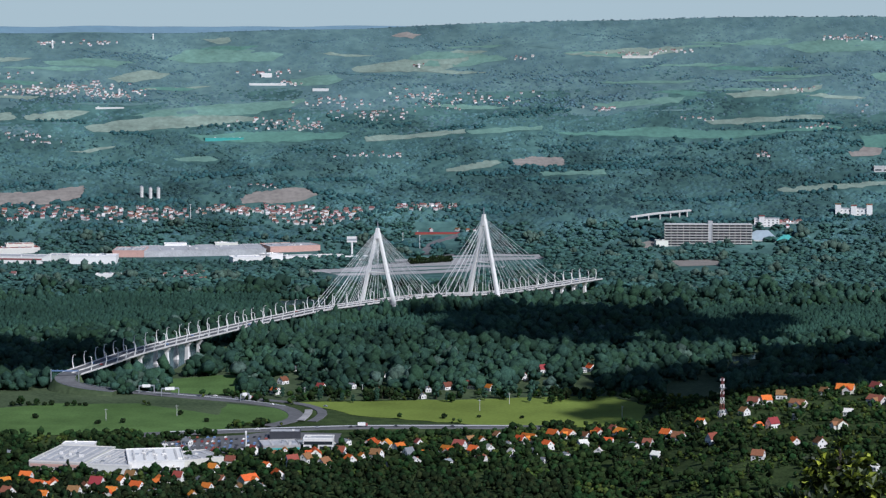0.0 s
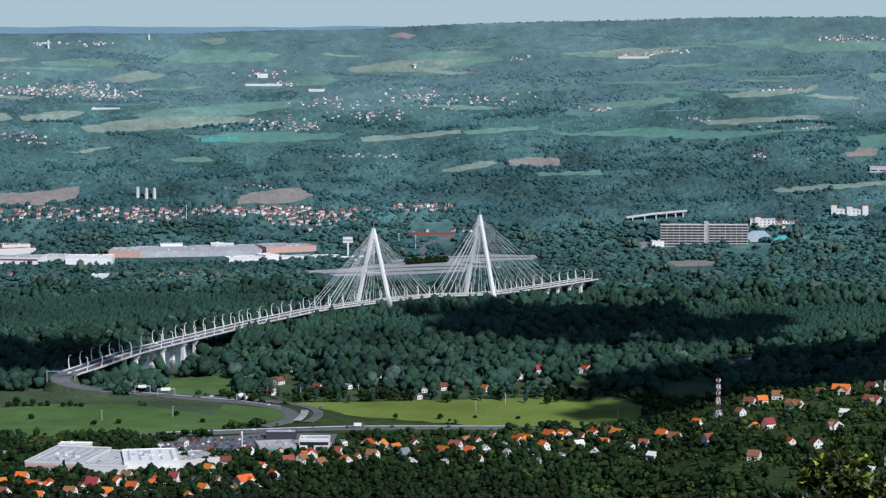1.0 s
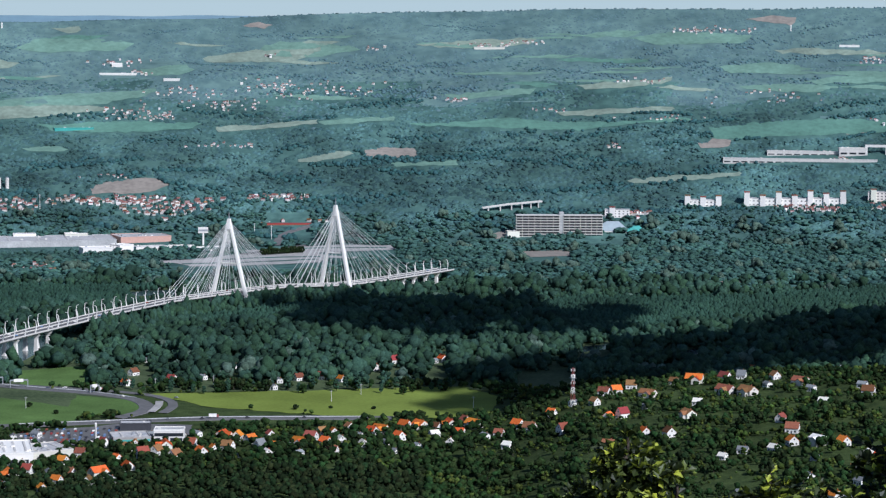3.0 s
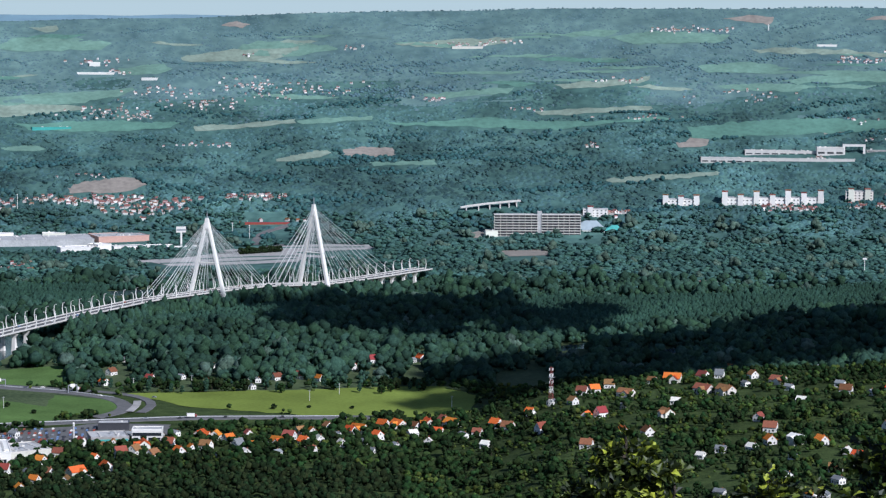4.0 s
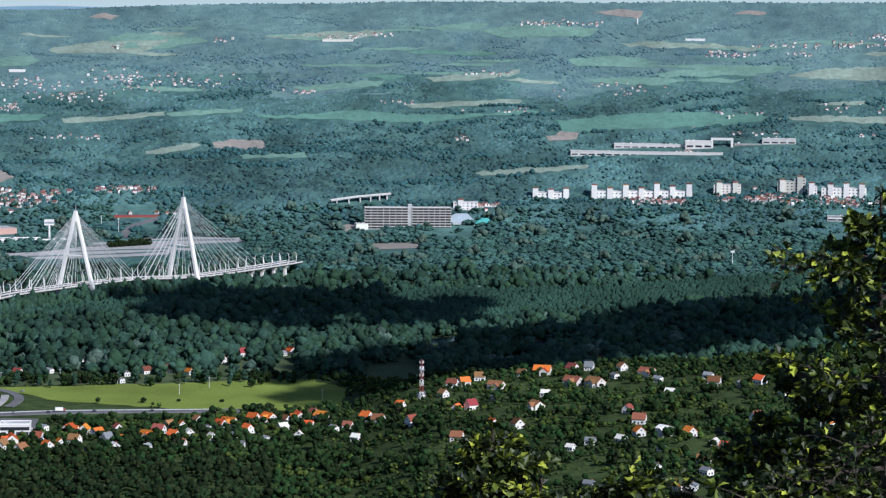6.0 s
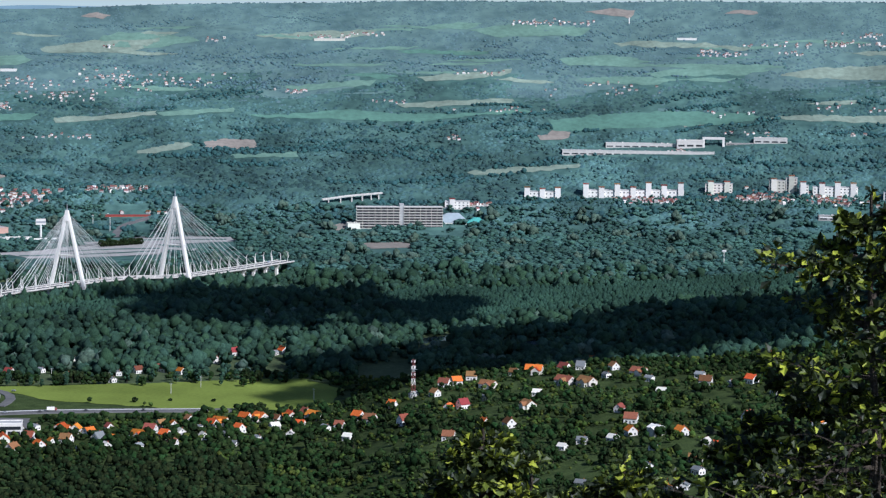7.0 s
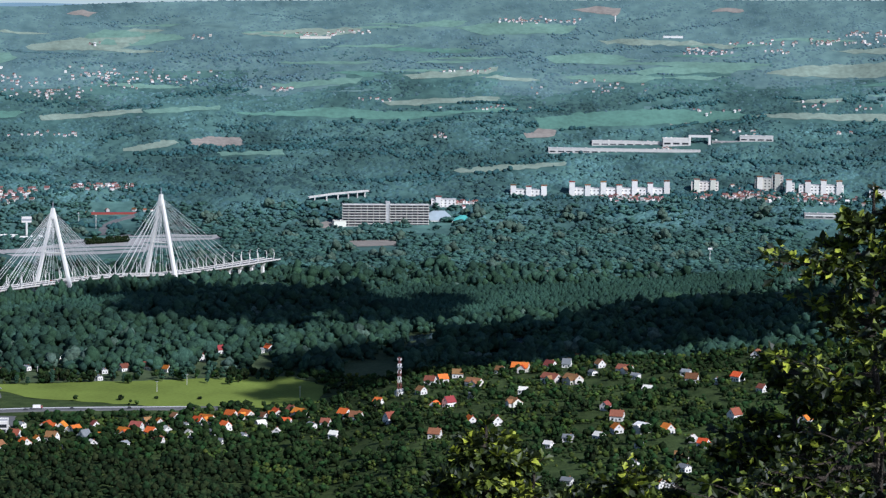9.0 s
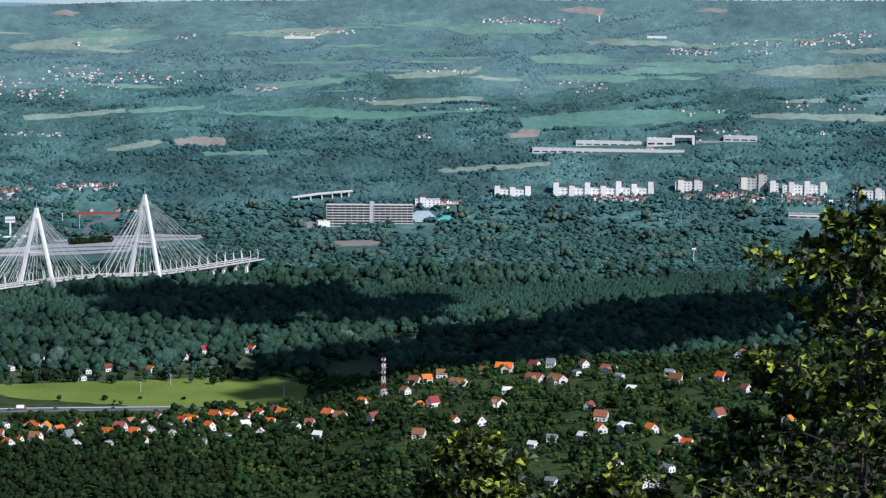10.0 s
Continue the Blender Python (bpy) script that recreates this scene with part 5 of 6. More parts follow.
# ---- vehicles ----
def vehicle(l, w, h, paint, label, name="car"):
    ob = thing(name, (0, 0, -900), 0, label, name, "vehicles")
    bm = bmesh.new()
    rows = [[bm.verts.new((x * l, y * w / 2, z * h)) for y in (-1, 1)] for x, z in ((-0.5, 0.2), (-0.5, 0.6), (-0.36, 0.66), (-0.22, 1.0), (0.18, 1.0), (0.30, 0.66), (0.5, 0.58), (0.5, 0.2))]
    for a, b in zip(rows, rows[1:] + rows[:1]):
        bm.faces.new((a[0], a[1], b[1], b[0]))
    bm.faces.new([r[0] for r in rows])
    bm.faces.new([r[1] for r in rows][::-1])
    bmesh.ops.recalc_face_normals(bm, faces=bm.faces[:])
    part("body", bm, paint, ob)
    part("windscreen", boxes((-0.2 * l, 0.16 * l, -w / 2 - 0.02, w / 2 + 0.02, h * 0.68, h * 0.92)), "glass", ob, "dark car windows")
    for x in (-0.3, 0.3):
        for y in (-1, 1):
            bm = bmesh.new()
            bmesh.ops.create_cone(bm, cap_ends=True, segments=10, radius1=0.33, radius2=0.33, depth=0.22, matrix=Matrix.Translation((x * l, y * (w / 2 - 0.08), 0.33)) @ Matrix.Rotation(math.pi / 2, 4, "X"))
            part("wheel", bm, "dark", ob)
    return ob


CARS = [vehicle(4.4, 1.8, 1.5, m, t) for m, t in (("white", "white parked car on asphalt"), ("steel", "silver parked car on asphalt"), ("dark", "dark parked car on asphalt"), ("dark_red", "dark red parked car on asphalt"), ("blue", "blue parked car on asphalt"))]
truck = thing("truck", sight(-4.54, 8.859), 0.3, "white box truck on the motorway ramp", "truck")
part("cargo_box", boxes((-4, 3, -1.3, 1.3, 1.9, 4.6)), "white", truck)
part("cab", boxes((3.1, 5, -1.25, 1.25, 1.5, 3.8)), "red", truck, "red cab")
for wx in (-3, -1.8, 3.8):
    part("wheel", boxes((wx - 0.5, wx + 0.5, -1.3, 1.3, 0.9, 1.9)), "dark", truck)
copy_thing(truck, Matrix.Translation(sight(-7.35, 8.570)) @ Matrix.Rotation(-0.4, 4, "Z"))
copy_thing(truck, Matrix.Translation(sight(-1.90, 9.504)) @ Matrix.Rotation(0.05, 4, "Z"))
rr = random.Random(21)
pa, pb, pc = sight(-6.35, 10.005), sight(-4.00, 10.016), sight(-4.00, 9.680)
for row in range(7):
    for k in range(17):
        if rr.random() < 0.72:
            p = pa.lerp(pb, (k + rr.uniform(-0.2, 0.2)) / 17) + (pc - pb) * (row / 7)
            p = on_land(p.x, p.y, 0.42)
            copy_thing(rr.choice(CARS), Matrix.Translation(p) @ Matrix.Rotation(rr.choice((1.4, 1.45, -1.7)), 4, "Z"))
for at, a in ((sight(-3.99, 8.995), -0.6), (sight(-2.75, 9.045), -0.5), (sight(-7.63, 8.565), -0.4), (sight(-5.30, 8.785), -0.2), (sight(-2.95, 9.535), 0), (sight(-1.11, 9.520), 0), (sight(0.21, 9.522), 0), (sight(-2.16, 9.528), 0), (sight(-4.33, 9.560), 0.1)):
    copy_thing(rr.choice(CARS), Matrix.Translation(at + Vector((0, 0, 0.95))) @ Matrix.Rotation(a, 4, "Z"))


def wire_pole(at, h):
    ob = thing("power_pole", at, 0.4, "thin grey concrete power pole in the open field", "pole", "power poles")
    part("shaft", tube(bmesh.new(), [(0, 0, -0.5), (0, 0, h)], [0.3, 0.18], 6), "concrete", ob)
    part("cross_arm", boxes((-1.6, 1.6, -0.12, 0.12, h - 1.0, h - 0.75)), "steel", ob)


for at in (sight(-7.82, 9.268), sight(-6.19, 9.210), sight(0.84, 9.132), sight(-0.58, 8.860), sight(-1.89, 8.765), sight(-3.23, 8.821), sight(4.15, 9.265), sight(1.53, 8.974)):
    wire_pole(at, 11)


for f in range(START + 6, len(AXIS) - 4, 7):
    p, t, q = frame_at(f)
    for side in (-6, 6):
        if rr.random() < 0.7:
            copy_thing(rr.choice(CARS), Matrix.Translation(p + q * side + t * rr.uniform(-8, 8) + Vector((0, 0, 0.1))) @ Matrix.Rotation(math.atan2(t.y, t.x), 4, "Z"))


def far_tower(at, r, h, label, name="water_tower"):
    ob = thing(name, at, 0, label, "tower")
    bm = bmesh.new()
    bmesh.ops.create_cone(bm, cap_ends=True, segments=12, radius1=r, radius2=r * 0.8, depth=h + 2, matrix=Matrix.Translation((0, 0, h / 2 - 1)))
    part("shaft", bm, "white", ob)
    bm = bmesh.new()
    bmesh.ops.create_cone(bm, cap_ends=True, segments=12, radius1=r * 1.5, radius2=r * 0.2, depth=h * 0.35, matrix=Matrix.Translation((0, 0, h * 1.17)))
    part("cap", bm, "white", ob)


far_tower(sight(-7.42, 1.861), 2.2, 10, "white church tower in a far village", "church_tower")
far_tower(sight(-6.64, 0.577), 1.6, 8, "white water tower on the far hill")
far_tower(sight(-8.91, 0.779), 2.0, 12, "pale tower on the far hill")
far_tower(sight(-0.57, 1.228), 3.0, 5, "white round tower on the far hill")
far_tower(sight(11.32, 0.545), 1.2, 9, "white water tower on the far hill")
far_tower(sight(13.45, 2.659), 2.4, 4, "white round tank on the plain")
far_tower(sight(14.09, 2.576), 2.2, 4, "white round tank on the plain")


# ---- single trees and bushes ----
def tree_shape(seed, lumps, r, h, conical=0.0):
    """A crown heaped of many small uneven tufts."""
    rr = random.Random(seed)
    bm = bmesh.new()
    for k in range(lumps):
        f = rr.random()
        w = (1 - conical * f) * (0.35 + 1.3 * math.sin(3.14 * (0.15 + 0.75 * f))) * 0.6
        a = rr.uniform(0, 6.28)
        c = Vector((math.cos(a) * r * w * rr.uniform(0.4, 1), math.sin(a) * r * w * rr.uniform(0.4, 1), h * (0.22 + 0.7 * f)))
        made = bmesh.ops.create_icosphere(bm, subdivisions=1, radius=r * rr.uniform(0.22, 0.42))["verts"]
        for q in made:
            q.co = q.co * rr.uniform(0.75, 1.25) + c
    return bm


def lone_tree(seed, r, h, material, label, category="tree", conical=0.0):
    ob = thing("tree" if category == "tree" else "bush", (0, 0, -900), 0, label, category, "single trees")
    wood = bmesh.new()
    tube(wood, [(0, 0, -0.4), (0.1, 0, h * 0.3), (0, 0.1, h * 0.75)], [0.055 * r + 0.12, 0.04 * r + 0.08, 0.05], 6)
    rr = random.Random(seed)
    for k in range(5):
        a = k * 1.3 + rr.random()
        tube(wood, [(0, 0, h * 0.25 + 0.06 * k * h), (math.cos(a) * r * 0.5, math.sin(a) * r * 0.5, h * 0.45 + 0.07 * k * h)], [0.09, 0.04], 4)
    part("trunk", wood, "bark", ob)
    part("crown", tree_shape(seed, 34, r, h, conical), material, ob)
    return ob


TREES = {
    "a": lone_tree(1, 3.6, 8.5, "orchard", "round green garden tree"),
    "b": lone_tree(2, 4.6, 10.0, "dark_wood", "dark broad garden tree"),
    "c": lone_tree(3, 2.2, 10.5, "dark_wood", "dark slender conical conifer", conical=0.8),
    "d": lone_tree(4, 3.0, 6.0, "scrub", "bright yellow-green fruit tree"),
    "e": lone_tree(5, 2.6, 4.2, "dark_wood", "dark round bush standing in the open field", "bush"),
    "f": lone_tree(6, 3.2, 13.0, "woods", "slender poplar at the wood's edge", conical=0.4),
}


def set_tree(kind, p, rr):
    s = rr.uniform(0.75, 1.2)
    ob = copy_thing(TREES[kind], Matrix.Translation(p) @ Matrix.Rotation(rr.uniform(0, 6.28), 4, "Z"))
    ob.scale = (s, s, s * rr.uniform(0.9, 1.15))


rr = random.Random(77)
for b, drop, kind in ((-8.01, 9.354,"e"), (-7.44, 9.340,"e"), (-5.50, 9.350,"e"), (-6.11, 9.185,"e"), (0.83, 9.288,"e"), (0.01, 9.314,"e"), (1.82, 9.310,"e"), (2.51, 8.969,"a"), (2.65, 9.589,"b"), (3.96, 9.732,"c"), (2.71, 9.563,"b"),
                      (-9.42, 9.191,"e"), (-8.54, 8.931,"a"), (-8.70, 8.927,"e"), (-8.28, 8.937,"e"), (-8.41, 8.921,"e"), (-9.93, 8.896,"e"), (-9.75, 8.888,"a"), (-9.57, 8.893,"e"), (-9.39, 8.897,"a"), (-9.21, 8.902,"e"), (-9.06, 8.906,"e")):
    set_tree(kind, sight(b, drop), rr)
for k in range(16):
    set_tree("b", sight(-0.75 + 0.06 * k, 5.765 - 0.004 * k), rr)
for k in range(70):
    set_tree(rr.choice("aabbcd"), sight(rr.uniform(-9.8, 4.5), rr.uniform(10.1, 11.2)), rr)
for k in range(120):
    set_tree(rr.choice("aabcddd"), sight(rr.uniform(4.5, 18.0), rr.uniform(9.3, 11.4)), rr)
for k in range(46):
    set_tree(rr.choice("ffab"), sight(rr.uniform(-4.6, 4.0), rr.uniform(8.75, 8.95)), rr)


# ---- far villages ----
def village(name, rows, seed, label, size=1.0):
    """Many tiny gabled houses; rows: bearing, drop, half width, half height in degrees, number."""
    rr = random.Random(seed)
    bm = bmesh.new()
    for b, drop, db, dd, n in rows:
        for k in range(n):
            p = sight(b + rr.gauss(0, 0.55) * db, drop + rr.gauss(0, 0.55) * dd)
            l, w, h = rr.uniform(2.2, 5.5) * size, rr.uniform(2, 3.4) * size, rr.uniform(1.2, 2.2) * size
            a = rr.uniform(-0.5, 0.5)
            m = Matrix.Translation(p + Vector((0, 0, 0.3))) @ Matrix.Rotation(a, 4, "Z")
            base = [m @ Vector((sx * l / 2, sy * w / 2, z)) for z in (-1, h) for sx, sy in ((-1, -1), (1, -1), (1, 1), (-1, 1))]
            ridge = [m @ Vector((sx * l / 2, 0, h + w * 0.5)) for sx in (-1, 1)]
            v = [bm.verts.new(q) for q in base + ridge]
            for f, mi in (((0, 1, 5, 4), 0), ((1, 2, 6, 9, 5), 0), ((2, 3, 7, 6), 0), ((3, 0, 4, 8, 7), 0), ((4, 5, 9, 8), 1), ((6, 7, 8, 9), 1)):
                bm.faces.new([v[i] for i in f]).material_index = mi if rr.random() < 0.85 else 0
    ob = new(name, mesh_of(name, bm, "far_wall"))
    ob.data.materials.append(M["far_roof"])
    return tagged(ob, label, "village", kind="stuff")


village("far_village", [(-9.58, 1.748,0.9,0.10,50), (-8.19, 1.729,1.0,0.14,70), (-7.55, 1.860,0.6,0.10,40), (-8.68, 0.677,0.7,0.05,18), (-7.79, 0.678,0.2,0.04,8), (-9.83, 1.364,0.4,0.05,8), (-9.60, 2.798,0.5,0.08,14), (-9.09, 2.930,0.3,0.05,8)], 1, "white houses with red roofs in a far village")
village("far_village", [(-3.94, 1.355,0.5,0.08,22), (-3.56, 1.614,0.3,0.05,10), (-3.69, 2.494,1.0,0.16,50), (-1.61, 2.330,0.9,0.16,36), (-0.31, 1.941,1.2,0.2,50), (0.99, 1.980,1.0,0.16,26), (-2.52, 2.004,0.8,0.12,26), (-3.17, 2.625,0.5,0.06,16)], 2, "scattered white and red houses on the far plain")
village("far_village", [(3.72, 2.183,0.5,0.05,16), (-1.62, 3.252,0.8,0.05,16), (-0.57, 1.202,0.15,0.03,4), (1.90, 1.021,0.4,0.04,8), (4.48, 0.941,0.6,0.05,18), (5.26, 0.862,0.5,0.04,12), (9.34, 0.548,0.6,0.05,22), (5.91, 2.409,0.5,0.05,10), (-4.09, 3.946,0.5,0.08,10)], 3, "scattered houses on the far hillside")
village("far_village", [(13.47, 1.220,0.5,0.06,22), (13.10, 1.171,0.3,0.04,10), (16.37, 0.955,1.1,0.07,46), (17.07, 0.754,0.8,0.06,26), (15.05, 1.186,0.4,0.05,8), (9.73, 0.573,0.8,0.04,22), (7.97, 1.730,0.6,0.05,14), (12.53, 3.430,0.3,0.03,6), (14.56, 1.013,0.9,0.06,14)], 4, "white houses of a far hillside village")
village("far_village", [(16.40, 2.373,1.2,0.08,16), (13.50, 2.557,0.5,0.04,8), (11.13, 2.045,1.3,0.2,22), (7.35, 3.227,0.3,0.08,8), (14.24, 3.028,0.8,0.06,10), (8.75, 2.573,1.0,0.06,14), (16.66, 2.993,0.4,0.06,8)], 5, "lone white buildings on the far plain")
village("estate_houses", [(-9.12, 4.549,1.0,0.14,54), (-7.07, 4.598,0.9,0.14,57), (-4.74, 4.513,1.2,0.09,54), (-2.92, 4.653,0.9,0.14,70), (-0.57, 4.437,0.8,0.07,25)], 6, "pale houses with faded red roofs among trees", 1.55)
village("estate_houses", [(11.93, 4.610,0.7,0.08,28), (14.28, 4.490,1.0,0.12,54), (16.10, 4.539,0.7,0.09,32), (7.80, 4.784,0.5,0.07,22), (-5.79, 6.034,0.6,0.08,16)], 7, "pale houses with faded red roofs below the apartment blocks", 1.55)


# ---- the young oaks on the slope below the lookout ----
def leaf_mat():
    m = bpy.data.materials.new("oak_leaf_lit_and_shaded")
    m.use_nodes = True
    N, L = m.node_tree.nodes, m.node_tree.links
    b = N["Principled BSDF"]
    b.inputs["Roughness"].default_value = 0.55
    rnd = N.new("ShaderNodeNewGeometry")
    # lit and shaded leaves painted at random, near black to bright yellow
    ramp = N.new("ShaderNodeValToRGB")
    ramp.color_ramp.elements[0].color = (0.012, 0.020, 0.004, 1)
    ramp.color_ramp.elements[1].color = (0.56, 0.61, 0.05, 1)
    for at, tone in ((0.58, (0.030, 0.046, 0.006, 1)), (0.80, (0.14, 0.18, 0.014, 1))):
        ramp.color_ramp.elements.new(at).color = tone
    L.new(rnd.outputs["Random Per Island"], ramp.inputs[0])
    nz = N.new("ShaderNodeTexNoise")
    nz.inputs["Scale"].default_value = 60
    hs = N.new("ShaderNodeHueSaturation")
    mr = N.new("ShaderNodeMapRange")
    mr.inputs[3].default_value, mr.inputs[4].default_value = 0.75, 1.25
    L.new(nz.outputs["Fac"], mr.inputs[0])
    L.new(ramp.outputs[0], hs.inputs["Color"])
    L.new(mr.outputs[0], hs.inputs["Value"])
    L.new(hs.outputs[0], b.inputs["Base Color"])
    tr = N.new("ShaderNodeBsdfTranslucent")
    L.new(hs.outputs[0], tr.inputs["Color"])
    mix = N.new("ShaderNodeMixShader")
    mix.inputs[0].default_value = 0.18
    L.new(b.outputs[0], mix.inputs[1])
    L.new(tr.outputs[0], mix.inputs[2])
    L.new(mix.outputs[0], N["Material Output"].inputs[0])
    return m


M["leaf"] = leaf_mat()

# half widths along a lobed leaf
LEAF = ((0.0, 0.03), (0.25, 0.2), (0.34, 0.14), (0.6, 0.33), (0.74, 0.2), (1.0, 0.04))


def add_leaf(verts, faces, at, along, up, size, curl):
    side = along.cross(up).normalized()
    up = side.cross(along).normalized()
    n0 = len(verts)
    for f, w in LEAF:
        mid = at + along * f * size + up * (curl * size * (f - f * f) - 0.25 * size * f * f * abs(curl))
        for s in (-1, 0, 1):
            verts.append(mid + side * (s * w * size) + up * (abs(s) * w * size * 0.35))
    for k in range(len(LEAF) - 1):
        a = n0 + 3 * k
        faces.append((a, a + 1, a + 4, a + 3))
        faces.append((a + 1, a + 2, a + 5, a + 4))


def young_oak(base, top, spread, limbs, seed, arms=(), label="", low=0.42):
    """A leader from base to top, limbs in a cone round it, twigs on these and tufts of leaves on the twigs."""
    rr = random.Random(seed)
    ob = thing("oak_tree", base, 0, label, "tree", "young oaks below the lookout")
    o = Vector(base)
    wood, verts, faces = bmesh.new(), [], []
    crown = bmesh.new()
    leader = [Vector((0, 0, -0.3))]
    rise = Vector(top) - o
    for k in range(1, 9):
        f = k / 8
        leader.append(rise * f + Vector((rr.uniform(-1, 1), rr.uniform(-1, 1), 0)) * 0.12 * math.sin(f * 3.14))
    h = rise.z
    tube(wood, leader, [0.10 * (1 - f / 8) + 0.012 for f in range(9)], 7)

    def on_leader(f):
        i = min(int(f * 8), 7)
        return leader[i].lerp(leader[i + 1], f * 8 - i)

    def tuft(p, way, n):
        for _ in range(n):
            d = (way * rr.uniform(0.1, 0.9) + Vector((rr.gauss(0, 1), rr.gauss(0, 1), rr.gauss(0.1, 0.8))) * 0.75).normalized()
            up = Vector((rr.gauss(0, 0.7), rr.gauss(0, 0.7), 1)).normalized()
            add_leaf(verts, faces, p + d * 0.01, d, up, rr.uniform(0.06, 0.11), rr.uniform(-0.5, 0.5))

    def branch(p, way, length, r, depth):
        pts = [p]
        d = way.normalized()
        n = 5 if depth == 0 else 4
        for k in range(n):
            d = d + Vector((rr.gauss(0, 0.22), rr.gauss(0, 0.22), rr.gauss(0.03, 0.16)))
            d.z = min(d.z, 0.3)
            d.normalize()
            pts.append(pts[-1] + d * length / n)
        tube(crown if depth else wood, pts, [r * (1 - 0.8 * k / n) for k in range(n + 1)], 5 if depth == 0 else 3)
        if depth < 2:
            kids = 8 if depth == 0 else 3
            for k in range(kids):
                f = rr.uniform(0.25, 1.0)
                i = min(int(f * n), n - 1)
                q = pts[i].lerp(pts[i + 1], f * n - i)
                w = (d * 0.7 + Vector((rr.gauss(0, 0.8), rr.gauss(0, 0.8), rr.gauss(0.1, 0.5)))).normalized()
                branch(q, w, length * rr.uniform(0.32, 0.5), r * 0.5, depth + 1)
        for k in range(2, n + 1):
            if (depth == 2 and k > 2) or k == n:
                tuft(pts[k], d, 3 if k < n else 6)

    for k in range(limbs):
        f = low + (0.98 - low) * ((k + rr.random()) / limbs)
        a = k * 2.4 + rr.uniform(-0.4, 0.4)
        reach = spread * (0.10 + 0.90 * min(1, (1 - f) / 0.45) ** 1.15) * rr.uniform(0.7, 1.2)
        branch(on_leader(f), Vector((math.cos(a), math.sin(a), 0.22)), reach, 0.022, 0)
    for f, way, reach in arms:
        branch(on_leader(f), Vector(way), reach, 0.02, 0)
    tuft(leader[-1], Vector((0, 0, 1)), 9)
    tuft(leader[-1] - Vector((0, 0, 0.08)), Vector((0, 0, 1)), 7)
    part("trunk", wood, "bark", ob, "grey-brown trunk and limbs")
    tagged(part("twig_mass", crown, "bark", ob, "thin bare twigs"), kind="stuff")
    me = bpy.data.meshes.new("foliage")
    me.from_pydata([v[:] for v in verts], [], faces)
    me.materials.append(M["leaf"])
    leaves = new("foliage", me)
    leaves.parent = ob
    tagged(leaves, "lobed yellow-green oak leaves", kind="stuff")
    return ob


def oak_at(bearing, drop, far, spread, limbs, seed, shift=0.0, arms=(), low=0.72, label="young oak with lobed yellow-green leaves on the slope"):
    x, y = far * math.sin(radians(bearing)), far * math.cos(radians(bearing))
    young_oak(on_land(x + shift, y + 0.2), (x, y, EYE - far * math.tan(radians(drop))), spread, limbs, seed, arms, label, low)


oak_at(*(7.95, 9.88), 20.0, 1.6, 26, 31, 0.15)
oak_at(*(9.11, 10.937), 20.6, 1.3, 10, 32, 0.1)
oak_at(*(11.25, 10.62), 20.2, 1.3, 22, 43, 0.1)
oak_at(*(12.43, 10.908), 20.5, 1.3, 11, 37, 0.1)
oak_at(*(16.76, 4.312), 20.0, 1.9, 40, 34, 0.4, ((0.92, (-1, -0.2, 0.05), 0.75), (0.8, (-1, 0.1, 0.0), 0.45), (0.70, (-1, -0.3, 0.0), 0.9)), low=0.52)
oak_at(*(15.05, 8.474), 20.8, 1.5, 20, 35, 0.3, low=0.6)
oak_at(*(13.9, 9.9), 20.4, 1.5, 18, 38, 0.2, low=0.6)
oak_at(*(17.75, 5.753), 20.9, 1.3, 22, 36, 0.3, low=0.55)


# ---- woods ----
def ico(level):
    bm = bmesh.new()
    bmesh.ops.create_icosphere(bm, subdivisions=level, radius=1.0)
    v = np.array([q.co[:] for q in bm.verts])
    f = np.array([[q.index for q in g.verts] for g in bm.faces])
    bm.free()
    return v, f


def crowns(level, count, rough, seed, conical=0.0):
    """Uneven leafy crown shapes, about one unit in radius, standing on z = 0."""
    v, f = ico(level)
    g = np.random.default_rng(seed)
    out = []
    for k in range(count):
        w = v * (1 + rough * g.uniform(-1, 1, (len(v), 1)))
        for _ in range(3):
            c = g.normal(size=3)
            c /= np.linalg.norm(c)
            w = w * (1 + 0.3 * np.maximum(0, v @ c - 0.5)[:, None])
        w[:, 2] = w[:, 2] * g.uniform(0.9, 1.25) + 0.8
        w[:, :2] *= (1 - conical * np.clip(w[:, 2:3] / 2, 0, 1))
        w[:, 2] = np.maximum(w[:, 2], -0.1)
        out.append(w)
    return out, f


def clumps(count, lumps, rough, seed, low=0.25):
    """Crowns heaped up of several uneven tufts, about one unit in radius, standing on z = 0."""
    v, f = ico(1)
    g = np.random.default_rng(seed)
    out = []
    for k in range(count):
        rows = []
        for q in range(lumps):
            a = 2 * np.pi * (q + g.uniform(-0.3, 0.3)) / max(1, lumps - 1)
            off = 0.0 if q == 0 else g.uniform(0.42, 0.62)
            r = g.uniform(0.5, 0.68) if q == 0 else g.uniform(0.36, 0.56)
            c = np.array([off * np.cos(a), off * np.sin(a), g.uniform(0.95, 1.2) if q == 0 else g.uniform(low + 0.3, 1.05)])
            rows.append(v * (1 + rough * g.uniform(-1, 1, (len(v), 1))) * np.array([r, r, r * 0.95]) + c)
        out.append(np.concatenate(rows))
    faces = np.concatenate([f + len(v) * q for q in range(lumps)])
    return out, faces


